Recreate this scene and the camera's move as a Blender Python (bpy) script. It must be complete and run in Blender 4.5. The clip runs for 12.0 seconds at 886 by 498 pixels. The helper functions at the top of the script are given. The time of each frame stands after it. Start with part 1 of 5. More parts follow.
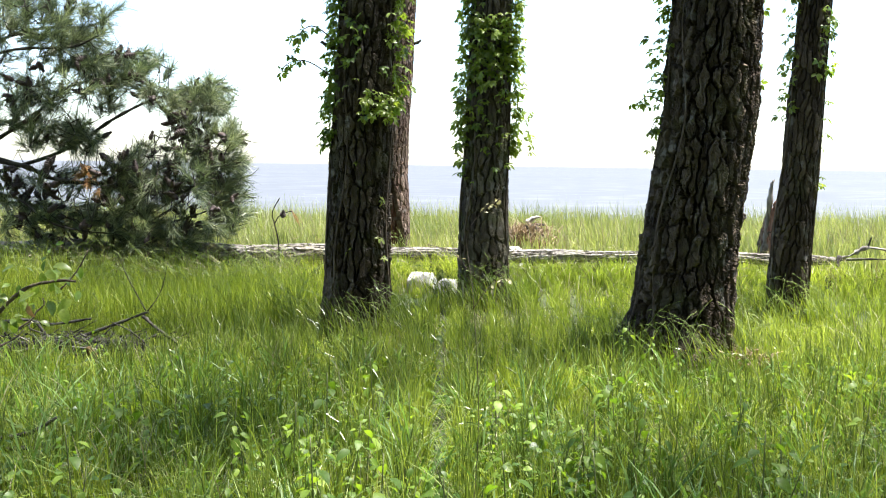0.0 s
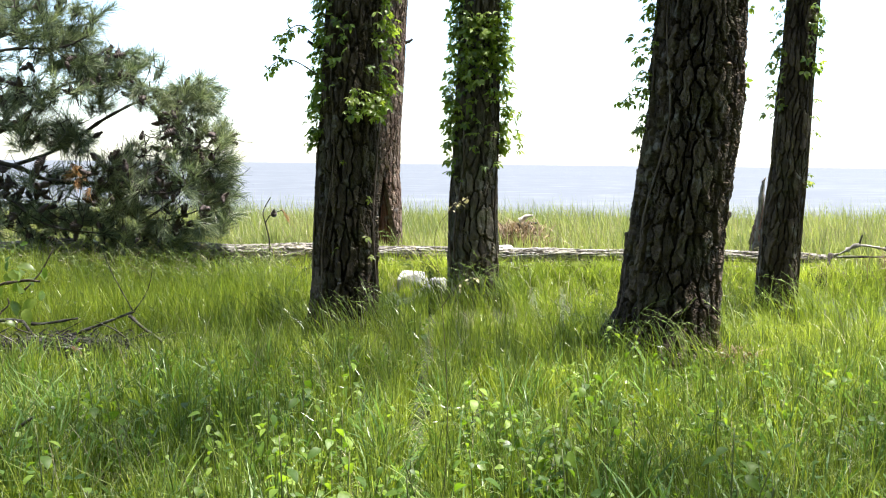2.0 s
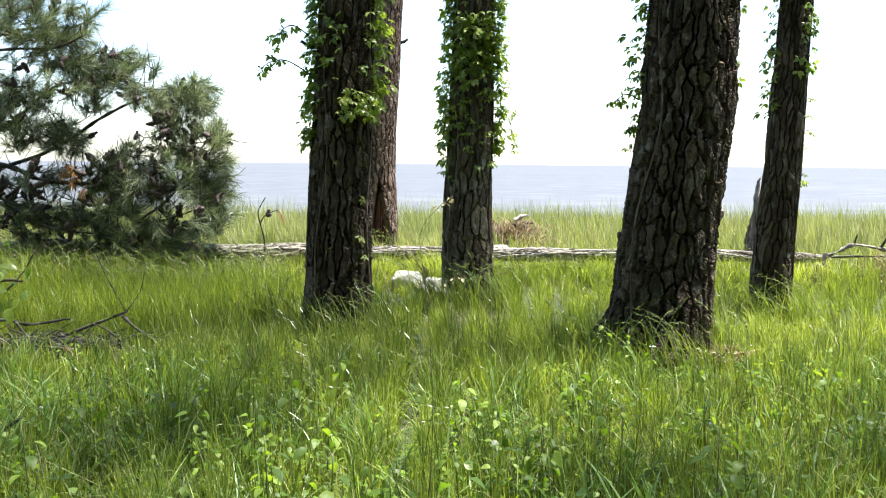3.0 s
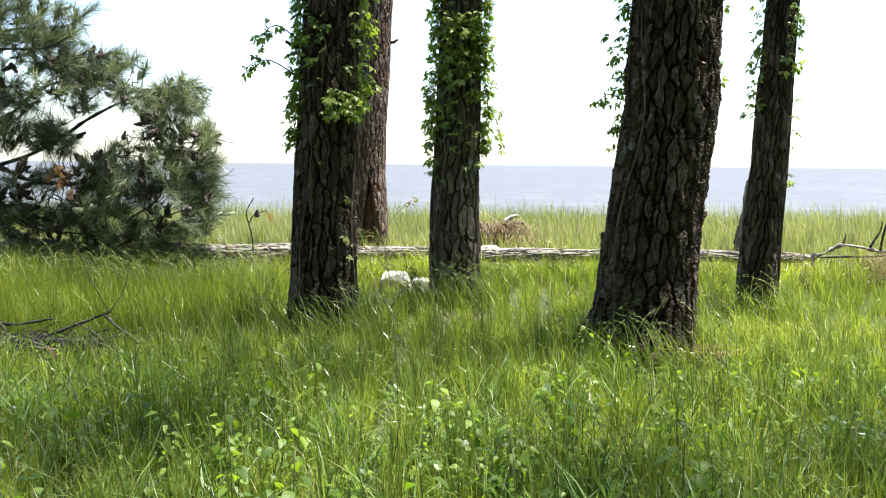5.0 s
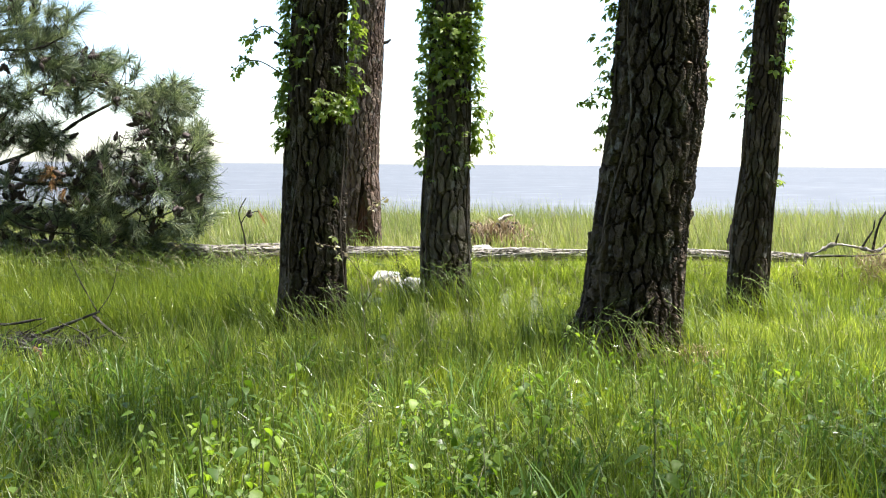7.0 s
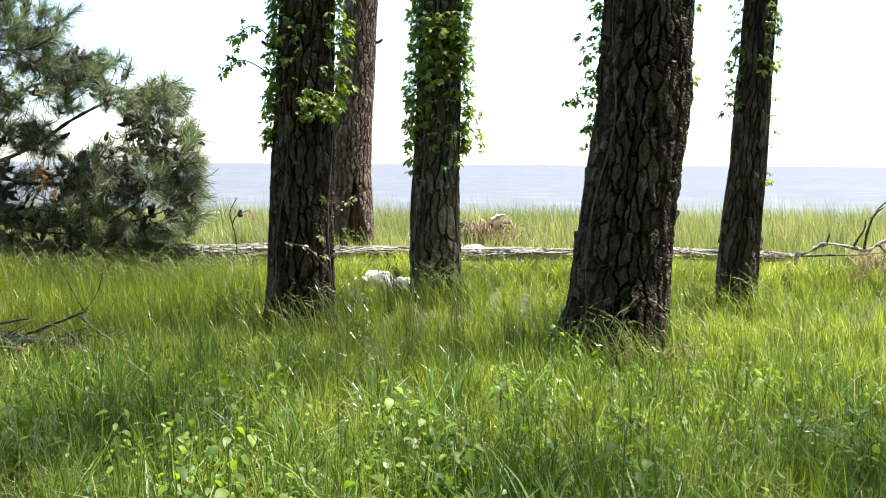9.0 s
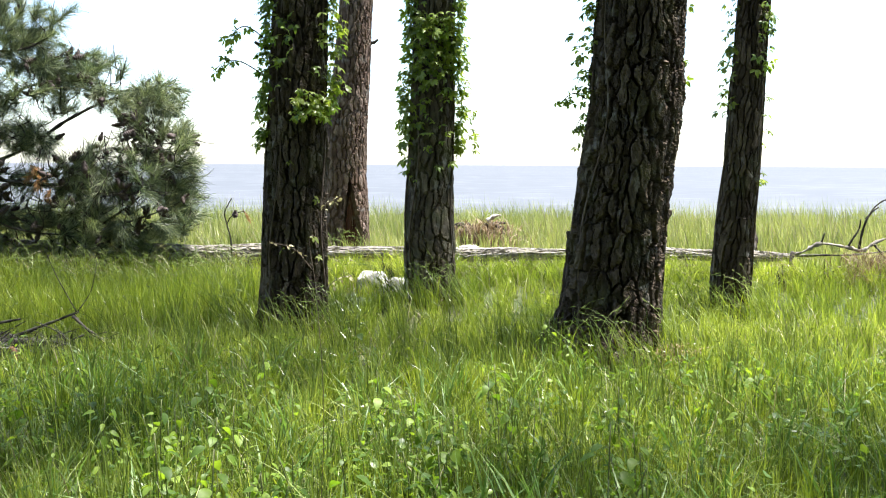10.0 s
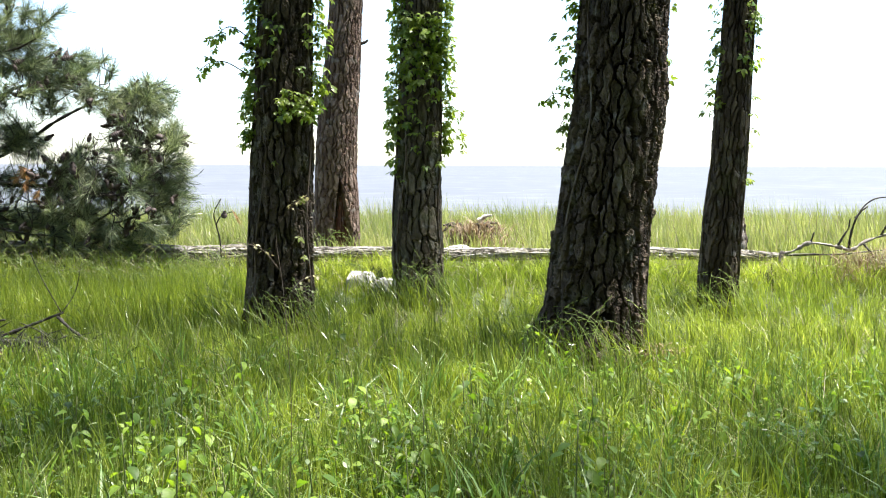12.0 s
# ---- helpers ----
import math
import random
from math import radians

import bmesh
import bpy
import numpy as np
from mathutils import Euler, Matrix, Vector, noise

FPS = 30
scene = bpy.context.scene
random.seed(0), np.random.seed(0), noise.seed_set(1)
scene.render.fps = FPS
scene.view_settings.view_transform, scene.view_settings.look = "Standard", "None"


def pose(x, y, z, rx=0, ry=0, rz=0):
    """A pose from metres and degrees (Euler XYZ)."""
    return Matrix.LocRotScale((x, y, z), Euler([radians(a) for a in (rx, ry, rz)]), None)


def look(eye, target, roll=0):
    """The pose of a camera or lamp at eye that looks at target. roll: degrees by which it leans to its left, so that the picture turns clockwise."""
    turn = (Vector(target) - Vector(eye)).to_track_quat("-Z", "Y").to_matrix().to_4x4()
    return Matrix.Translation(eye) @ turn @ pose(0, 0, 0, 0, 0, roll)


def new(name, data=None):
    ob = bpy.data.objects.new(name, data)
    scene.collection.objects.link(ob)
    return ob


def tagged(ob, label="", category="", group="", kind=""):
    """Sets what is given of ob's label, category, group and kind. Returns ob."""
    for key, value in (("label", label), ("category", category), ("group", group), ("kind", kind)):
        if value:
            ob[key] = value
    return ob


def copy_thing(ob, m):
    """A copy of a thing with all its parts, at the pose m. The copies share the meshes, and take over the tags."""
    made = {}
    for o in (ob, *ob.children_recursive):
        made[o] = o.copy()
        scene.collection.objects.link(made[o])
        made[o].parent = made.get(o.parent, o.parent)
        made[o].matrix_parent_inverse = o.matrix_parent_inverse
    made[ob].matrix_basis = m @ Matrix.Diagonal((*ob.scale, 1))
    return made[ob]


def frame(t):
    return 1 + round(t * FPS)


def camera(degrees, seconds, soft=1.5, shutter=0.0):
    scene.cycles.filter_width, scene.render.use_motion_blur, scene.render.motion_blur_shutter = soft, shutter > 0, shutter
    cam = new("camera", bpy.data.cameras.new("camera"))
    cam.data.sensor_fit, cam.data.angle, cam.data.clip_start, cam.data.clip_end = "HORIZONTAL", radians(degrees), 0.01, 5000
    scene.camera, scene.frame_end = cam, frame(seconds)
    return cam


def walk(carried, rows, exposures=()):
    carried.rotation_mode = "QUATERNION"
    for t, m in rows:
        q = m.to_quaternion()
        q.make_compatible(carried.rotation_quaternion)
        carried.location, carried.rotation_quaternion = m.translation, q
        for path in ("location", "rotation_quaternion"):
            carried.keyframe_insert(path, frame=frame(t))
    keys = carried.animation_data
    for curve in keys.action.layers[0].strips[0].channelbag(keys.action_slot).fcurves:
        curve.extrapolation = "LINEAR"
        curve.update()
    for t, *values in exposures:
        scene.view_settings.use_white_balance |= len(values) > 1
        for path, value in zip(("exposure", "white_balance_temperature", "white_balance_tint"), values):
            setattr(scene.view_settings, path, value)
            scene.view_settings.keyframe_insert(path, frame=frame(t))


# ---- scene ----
cam = camera(51.4, 12.0, soft=1.1)
METRES, EYE, TILT, LEAN, TURN = 0.56, 1.12, -5.2, -0.76, 0.0
ROWS = [
    (0.0, 0.0, 0.0, 0.0, -0.0, 0.0, -0.0),
    (0.5, 0.0408, -0.0017, 0.0004, 0.1, -0.02, 0.02),
    (1.0, 0.0911, -0.0084, 0.0023, 0.12, -0.05, 0.09),
    (1.5, 0.1337, -0.011, 0.0021, 0.05, -0.08, 0.11),
    (2.0, 0.1712, -0.0095, 0.0009, 0.14, -0.08, 0.17),
    (2.5, 0.2087, -0.0103, -0.0005, 0.19, -0.08, 0.17),
    (3.0, 0.2454, -0.0091, -0.0024, 0.13, -0.07, 0.22),
    (5.0, 0.4227, -0.007, -0.0068, 0.15, -0.04, 0.22),
    (5.5, 0.4612, -0.0109, -0.007, 0.27, -0.03, 0.28),
    (6.0, 0.4979, -0.0142, -0.0066, 0.33, -0.04, 0.25),
    (6.5, 0.5427, -0.0185, -0.0077, 0.28, -0.03, 0.31),
    (7.0, 0.5866, -0.019, -0.0073, 0.34, -0.05, 0.31),
    (9.0, 0.7529, -0.0253, -0.0119, 0.46, -0.06, 0.34),
    (9.5, 0.7918, -0.0246, -0.0162, 0.51, -0.02, 0.39),
    (10.0, 0.828, -0.0238, -0.0173, 0.45, -0.02, 0.4),
    (10.5, 0.869, -0.0227, -0.0205, 0.43, -0.01, 0.44),
    (11.0, 0.9079, -0.02, -0.0229, 0.53, 0.01, 0.45),
    (11.5, 0.9503, -0.0231, -0.0236, 0.56, 0.01, 0.48),
    (12.0, 0.9972, -0.0252, -0.0248, 0.48, 0.01, 0.52),
]
walk(cam, [(t, pose(0, 0, EYE, TILT, LEAN, TURN) @ pose(METRES * x, METRES * y, METRES * z, 90 + pitch, roll, yaw)) for t, x, y, z, yaw, pitch, roll in ROWS],
     [(0.0, 2.14), (2.5, 2.06), (5.0, 1.96), (7.0, 1.94), (9.0, 2.03), (10.5, 2.1), (12.0, 2.16)])

# ---- light ----
SUN_AZ, SUN_EL = 76.0, 76.0      # degrees to the right of straight ahead, and above the horizon
world = bpy.data.worlds.new("sky")
scene.world = world
world.use_nodes = True
wn = world.node_tree.nodes
sky = wn.new("ShaderNodeTexSky")
sky.sky_type = 'NISHITA'
sky.sun_disc = False
sky.sun_elevation = radians(SUN_EL)
sky.sun_rotation = radians(SUN_AZ)
sky.air_density, sky.dust_density, sky.ozone_density = 0.9, 1.0, 0.8
world.node_tree.links.new(sky.outputs[0], wn["Background"].inputs[0])
wn["Background"].inputs[1].default_value = 0.108
sun = new("sun", bpy.data.lights.new("sun", 'SUN'))
sun.data.energy, sun.data.angle, sun.data.color = 5.0, radians(4.0), (1.0, 0.96, 0.9)
SUN_DIR = Vector((math.sin(radians(SUN_AZ)) * math.cos(radians(SUN_EL)), math.cos(radians(SUN_AZ)) * math.cos(radians(SUN_EL)), math.sin(radians(SUN_EL))))
sun.matrix_world = look(SUN_DIR * 30, (0, 0, 0))


# ---- materials ----
def material(name, rough=0.8):
    m = bpy.data.materials.new(name)
    m.use_nodes = True
    b = m.node_tree.nodes["Principled BSDF"]
    b.inputs["Roughness"].default_value = rough
    return m, m.node_tree.nodes, m.node_tree.links, b


def noise_node(n, l, scale, detail=4.0, coords=None, stretch=None, kind="Object"):
    """A noise texture on the object's own coordinates, in metres."""
    tc = n.new("ShaderNodeTexCoord")
    t = n.new("ShaderNodeTexNoise")
    t.inputs["Scale"].default_value, t.inputs["Detail"].default_value = scale, detail
    if stretch:
        mp = n.new("ShaderNodeMapping")
        mp.inputs["Scale"].default_value = stretch
        l.new(tc.outputs[kind], mp.inputs[0])
        l.new(mp.outputs[0], t.inputs["Vector"])
    else:
        l.new(tc.outputs[kind], t.inputs["Vector"])
    return t.outputs["Fac"]


def ramp(n, l, fac, stops):
    r = n.new("ShaderNodeValToRGB")
    while len(r.color_ramp.elements) < len(stops):
        r.color_ramp.elements.new(0.5)
    for e, (p, c) in zip(r.color_ramp.elements, stops):
        e.position, e.color = p, (*c, 1)
    l.new(fac, r.inputs[0])
    return r.outputs[0]


def blend(n, l, fac, a, b, mode='MIX'):
    x = n.new("ShaderNodeMix")
    x.data_type, x.blend_type = 'RGBA', mode
    for value, slot in ((fac, 0), (a, 6), (b, 7)):
        if isinstance(value, (int, float)):
            x.inputs[slot].default_value = value
        elif isinstance(value, tuple):
            x.inputs[slot].default_value = (*value, 1)
        else:
            l.new(value, x.inputs[slot])
    return x.outputs[2]


def bump(n, l, b, height, strength=0.4, distance=0.01):
    k = n.new("ShaderNodeBump")
    k.inputs["Strength"].default_value, k.inputs["Distance"].default_value = strength, distance
    l.new(height, k.inputs["Height"])
    l.new(k.outputs[0], b.inputs["Normal"])


def leafy(name, dark, mid, light, glow, island=True, rough=0.42, share=0.42, patch=1.3, shine=0.5):
    """Thin leaf: a glossy upper skin and light that comes through. Varied leaf by leaf and in broad patches."""
    m, n, l, b = material(name, rough)
    if island:
        rnd = n.new("ShaderNodeNewGeometry").outputs["Random Per Island"]
    else:
        rnd = n.new("ShaderNodeObjectInfo").outputs["Random"]
    col = ramp(n, l, rnd, [(0.0, dark), (0.5, mid), (1.0, light)])
    wide = ramp(n, l, noise_node(n, l, patch, 3.0), [(0.35, (0.62, 0.68, 0.55)), (0.65, (1.15, 1.1, 1.0))])
    col = blend(n, l, 1.0, col, wide, 'MULTIPLY')
    fine = ramp(n, l, noise_node(n, l, 90.0, 3.0), [(0.3, (0.8, 0.8, 0.8)), (0.7, (1.1, 1.1, 1.1))])
    col = blend(n, l, 1.0, col, fine, 'MULTIPLY')
    l.new(col, b.inputs["Base Color"])
    b.inputs["Specular IOR Level"].default_value = shine
    tr = n.new("ShaderNodeBsdfTranslucent")
    l.new(blend(n, l, 1.0, col, glow, 'MULTIPLY'), tr.inputs["Color"])
    mx = n.new("ShaderNodeMixShader")
    mx.inputs[0].default_value = share
    l.new(b.outputs[0], mx.inputs[1])
    l.new(tr.outputs[0], mx.inputs[2])
    l.new(mx.outputs[0], n["Material Output"].inputs[0])
    return m


def bark_material(name, deep, mid, pale, moss=0.15, rough=0.9):
    m, n, l, b = material(name, rough)
    at = n.new("ShaderNodeAttribute")
    at.attribute_name = "plate"
    col = ramp(n, l, at.outputs["Fac"], [(0.0, deep), (0.45, mid), (1.0, pale)])
    grain = noise_node(n, l, 38.0, 6.0, stretch=(1, 1, 0.35))
    col = blend(n, l, 1.0, col, ramp(n, l, grain, [(0.3, (0.55, 0.52, 0.5)), (0.7, (1.35, 1.33, 1.3))]), 'MULTIPLY')
    patchy = ramp(n, l, noise_node(n, l, 5.0, 5.0), [(0.52, (0, 0, 0)), (0.66, (moss, moss, moss))])
    col = blend(n, l, patchy, col, (0.13, 0.15, 0.07))
    scale = ramp(n, l, noise_node(n, l, 11.0, 4.0), [(0.6, (0, 0, 0)), (0.68, (0.35, 0.35, 0.35))])
    col = blend(n, l, scale, col, (0.3, 0.29, 0.27))
    l.new(col, b.inputs["Base Color"])
    b.inputs["Specular IOR Level"].default_value = 0.25
    bump(n, l, b, noise_node(n, l, 75.0, 8.0, stretch=(1, 1, 0.45)), 0.7, 0.009)
    return m


BARK = bark_material("pine_bark", (0.026, 0.019, 0.014), (0.055, 0.042, 0.032), (0.122, 0.097, 0.075))
BARK_LICHEN = bark_material("pine_bark_lichened", (0.032, 0.025, 0.019), (0.085, 0.07, 0.052), (0.18, 0.155, 0.118), 0.35)
BARK_RED = bark_material("pine_bark_reddish", (0.07, 0.043, 0.033), (0.145, 0.1, 0.077), (0.25, 0.19, 0.155), 0.05)
LOG_BARK = bark_material("weathered_log_bark", (0.11, 0.1, 0.09), (0.21, 0.196, 0.18), (0.36, 0.345, 0.325), 0.1)
DEAD_WOOD = bark_material("dead_branch_bark", (0.022, 0.019, 0.016), (0.042, 0.037, 0.031), (0.09, 0.084, 0.072), 0.45)
GREY_LIMB = bark_material("weathered_limb_bark", (0.09, 0.078, 0.068), (0.17, 0.152, 0.136), (0.34, 0.32, 0.3), 0.05)
GREY_WOOD = bark_material("bleached_wood", (0.3, 0.27, 0.24), (0.42, 0.39, 0.35), (0.55, 0.52, 0.48), 0.0)
ROT_WOOD = bark_material("rotten_red_wood", (0.12, 0.056, 0.042), (0.21, 0.11, 0.082), (0.33, 0.21, 0.165), 0.0)
HOLLOW_WOOD = bark_material("dark_rotten_heartwood", (0.05, 0.022, 0.015), (0.11, 0.05, 0.034), (0.19, 0.1, 0.07), 0.0)
TWIG = bark_material("twig_bark", (0.06, 0.045, 0.036), (0.1, 0.078, 0.062), (0.15, 0.12, 0.1), 0.0)

GRASS = leafy("meadow_grass", (0.078, 0.12, 0.015), (0.212, 0.276, 0.028), (0.4, 0.455, 0.075), (1.5, 1.5, 0.85), rough=0.32, share=0.5)
GRASS_MID = leafy("meadow_grass_pale", (0.14, 0.19, 0.026), (0.265, 0.34, 0.048), (0.43, 0.485, 0.12), (1.42, 1.42, 0.88), rough=0.35, share=0.5)
GRASS_TALL = leafy("tall_grass_stalk", (0.055, 0.088, 0.016), (0.125, 0.172, 0.033), (0.26, 0.31, 0.085), (1.4, 1.45, 0.9), rough=0.3, share=0.4)
GRASS_FAR = leafy("marsh_grass", (0.2, 0.24, 0.06), (0.3, 0.335, 0.105), (0.44, 0.455, 0.23), (1.3, 1.3, 0.95), share=0.5)
GRASS_BROAD = leafy("broad_grass", (0.09, 0.17, 0.045), (0.14, 0.23, 0.065), (0.19, 0.29, 0.09), (1.5, 1.6, 0.8), rough=0.45)
UNDER = leafy("low_herb_leaf", (0.05, 0.11, 0.02), (0.13, 0.22, 0.03), (0.27, 0.36, 0.06), (1.6, 1.6, 0.6), rough=0.5, share=0.5, shine=0.3)
HERB = leafy("broad_herb_leaf", (0.045, 0.095, 0.018), (0.11, 0.19, 0.03), (0.26, 0.36, 0.07), (1.6, 1.6, 0.6), rough=0.4, share=0.5, shine=0.45)
GRASS_PALE = leafy("silvery_bent_grass", (0.14, 0.2, 0.06), (0.23, 0.29, 0.1), (0.34, 0.39, 0.18), (1.2, 1.3, 0.9), rough=0.6, share=0.35, shine=0.25)
STRAW = leafy("dry_grass", (0.2, 0.18, 0.1), (0.32, 0.29, 0.175), (0.46, 0.42, 0.29), (1.1, 1.05, 0.9), rough=0.5, share=0.3)
RUST = leafy("dead_fern_brown", (0.16, 0.105, 0.07), (0.28, 0.2, 0.13), (0.42, 0.33, 0.24), (1.1, 1.0, 0.85), rough=0.7, share=0.25)
ORANGE = leafy("dead_needles_orange", (0.3, 0.15, 0.06), (0.44, 0.25, 0.1), (0.54, 0.36, 0.18), (1.1, 1.0, 0.8), rough=0.6, share=0.3)
NEEDLE = leafy("pine_needles", (0.046, 0.066, 0.042), (0.135, 0.165, 0.102), (0.4, 0.44, 0.3), (1.3, 1.4, 0.9), rough=0.35, share=0.3, patch=2.5)
IVY = leafy("vine_leaf", (0.12, 0.2, 0.045), (0.21, 0.31, 0.075), (0.34, 0.42, 0.13), (1.5, 1.45, 0.7), False, 0.38, 0.55, 3.0)
# Brighter creeper leaf: sunlight on and through it is put into the colour.
IVY_SUNLIT = leafy("vine_leaf_sunlit", (0.16, 0.22, 0.04), (0.22, 0.29, 0.055), (0.3, 0.36, 0.09), (1.6, 1.6, 0.8), False, 0.36, 0.58, 3.0)
WEED = leafy("weed_leaf", (0.07, 0.13, 0.02), (0.15, 0.24, 0.03), (0.28, 0.38, 0.06), (1.5, 1.55, 0.6), False, 0.5, 0.5, 3.0, 0.35)
STEM, _n, _l, _b = material("green_stem", 0.6)
_l.new(ramp(_n, _l, noise_node(_n, _l, 30.0), [(0.3, (0.08, 0.11, 0.03)), (0.7, (0.15, 0.16, 0.06))]), _b.inputs["Base Color"])
CONE, _n, _l, _b = material("pine_cone", 0.75)
_l.new(ramp(_n, _l, noise_node(_n, _l, 60.0), [(0.3, (0.03, 0.02, 0.019)), (0.7, (0.085, 0.058, 0.05))]), _b.inputs["Base Color"])
ROCK, _n, _l, _b = material("pale_stone", 0.85)
_c = ramp(_n, _l, noise_node(_n, _l, 9.0, 6.0), [(0.3, (0.34, 0.33, 0.32)), (0.55, (0.5, 0.495, 0.49)), (0.75, (0.62, 0.62, 0.615))])
_l.new(blend(_n, _l, 1.0, _c, ramp(_n, _l, noise_node(_n, _l, 70.0, 5.0), [(0.35, (0.75, 0.74, 0.72)), (0.6, (1, 1, 1))]), 'MULTIPLY'), _b.inputs["Base Color"])
bump(_n, _l, _b, noise_node(_n, _l, 45.0, 6.0), 0.6, 0.01)
PETAL, _n, _l, _b = material("white_petal", 0.5)
_l.new(ramp(_n, _l, noise_node(_n, _l, 80.0), [(0.3, (0.7, 0.72, 0.66)), (0.7, (0.85, 0.85, 0.82))]), _b.inputs["Base Color"])

SOIL, _n, _l, _b = material("soil_and_litter", 0.95)
_c = ramp(_n, _l, noise_node(_n, _l, 1.2, 5.0), [(0.3, (0.024, 0.038, 0.009)), (0.5, (0.038, 0.055, 0.013)), (0.7, (0.055, 0.055, 0.024))])
_l.new(blend(_n, _l, 1.0, _c, ramp(_n, _l, noise_node(_n, _l, 40.0, 6.0), [(0.3, (0.5, 0.5, 0.45)), (0.7, (1.4, 1.35, 1.2))]), 'MULTIPLY'), _b.inputs["Base Color"])
bump(_n, _l, _b, noise_node(_n, _l, 60.0, 6.0), 0.8, 0.02)

WATER, _n, _l, _b = material("bay_water", 0.3)
_c = ramp(_n, _l, noise_node(_n, _l, 0.05, 6.0, stretch=(0.25, 1, 1)), [(0.35, (0.068, 0.073, 0.08)), (0.65, (0.082, 0.087, 0.094))])
_foam = ramp(_n, _l, noise_node(_n, _l, 1.1, 6.0, stretch=(0.45, 0.6, 1)), [(0.5, (0, 0, 0)), (0.85, (0.17, 0.17, 0.17))])
_df = _n.new("ShaderNodeBsdfDiffuse")
_l.new(blend(_n, _l, _foam, _c, (0.5, 0.52, 0.55)), _df.inputs["Color"])
_gl = _n.new("ShaderNodeBsdfGlossy")
_gl.inputs["Roughness"].default_value = 0.3
_wb = _n.new("ShaderNodeBump")
_wb.inputs["Strength"].default_value, _wb.inputs["Distance"].default_value = 1.0, 0.4
_l.new(noise_node(_n, _l, 1.1, 7.0, stretch=(0.3, 1, 1)), _wb.inputs["Height"])
_l.new(_wb.outputs[0], _gl.inputs["Normal"])
_mx = _n.new("ShaderNodeMixShader")
_mx.inputs[0].default_value = 0.16
_l.new(_df.outputs[0], _mx.inputs[1])
_l.new(_gl.outputs[0], _mx.inputs[2])
_l.new(_mx.outputs[0], _n["Material Output"].inputs[0])


# ---- makers ----
def mesh_arrays(name, verts, quads=None, tris=None, smooth=True):
    """A mesh from arrays of points, four-sided and three-sided faces."""
    me = bpy.data.meshes.new(name)
    quads = np.zeros((0, 4), int) if quads is None else np.asarray(quads)
    tris = np.zeros((0, 3), int) if tris is None else np.asarray(tris)
    me.vertices.add(len(verts))
    me.vertices.foreach_set("co", np.asarray(verts, np.float32).ravel())
    loops = np.concatenate([quads.ravel(), tris.ravel()]).astype(np.int32)
    starts = np.concatenate([np.arange(len(quads)) * 4, len(quads) * 4 + np.arange(len(tris)) * 3]).astype(np.int32)
    me.loops.add(len(loops))
    me.loops.foreach_set("vertex_index", loops)
    me.polygons.add(len(starts))
    me.polygons.foreach_set("loop_start", starts)
    me.polygons.foreach_set("use_smooth", np.full(len(starts), smooth))
    me.update(calc_edges=True)
    me.validate()
    return me


def add_mesh(name, me, mat, parent=None, label=""):
    if mat and not me.materials:
        me.materials.append(mat)
    ob = new(name, me)
    ob.parent = parent
    if label:
        tagged(ob, label)
    return ob


def thing(name, at, label, category, group="", kind=""):
    ob = new(name)
    ob.location = at
    ob.empty_display_size = 0.1
    return tagged(ob, label, category, group, kind)


def wobble(rng, dims, lo, hi, terms=6):
    """A smooth random function of some coordinates, about -1 to 1."""
    w = rng.uniform(lo, hi, (terms, dims)) * rng.choice([-1, 1], (terms, dims))
    p = rng.uniform(0, 6.283, terms)
    return lambda *c: sum(np.sin(sum(w[i, k] * c[k] for k in range(dims)) + p[i]) for i in range(terms)) / terms * 1.6


def cells(u, v, cw, ch, around, rng):
    """Irregular plates on an unrolled surface of the width 'around': closeness to a joint (0 at it) and a number per plate."""
    nu = max(4, round(around / cw))
    nv = int(np.ceil((v.max() - v.min()) / ch)) + 6
    ju, jv, val = rng.uniform(0.05, 0.95, (nu, nv)), rng.uniform(0.05, 0.95, (nu, nv)), rng.uniform(0, 1, (nu, nv))
    a, b = u / around * nu, (v - v.min()) / ch + 2
    ia, ib = np.floor(a).astype(int), np.floor(b).astype(int)
    tilt = rng.normal(0, 0.5, (nu, nv, 2))
    f1, f2, who, lift = np.full(u.shape, 9.0), np.full(u.shape, 9.0), np.zeros(u.shape), np.zeros(u.shape)
    p1, p2 = np.zeros(u.shape + (2,)), np.zeros(u.shape + (2,))
    for da in (-1, 0, 1):
        for db in (-2, -1, 0, 1, 2):
            ca, cb = (ia + da) % nu, np.clip(ib + db, 0, nv - 1)
            off = np.stack([ia + da + ju[ca, cb] - a, ib + db + jv[ca, cb] - b], -1)
            d = np.hypot(off[..., 0], off[..., 1])
            near, second = d < f1, (d >= f1) & (d < f2)
            p2 = np.where(near[..., None], p1, np.where(second[..., None], off, p2))
            p1 = np.where(near[..., None], off, p1)
            f2 = np.where(near, f1, np.minimum(f2, d))
            lift = np.where(near, (tilt[ca, cb] * off).sum(-1), lift)
            who = np.where(near, val[ca, cb], who)
            f1 = np.where(near, d, f1)
    apart = np.abs(p2 - p1)
    return f2 - f1, who, apart[..., 0] / (apart.sum(-1) + 1e-6), lift


def step(a, b, x):
    t = np.clip((x - a) / (b - a), 0, 1)
    return t * t * (3 - 2 * t)


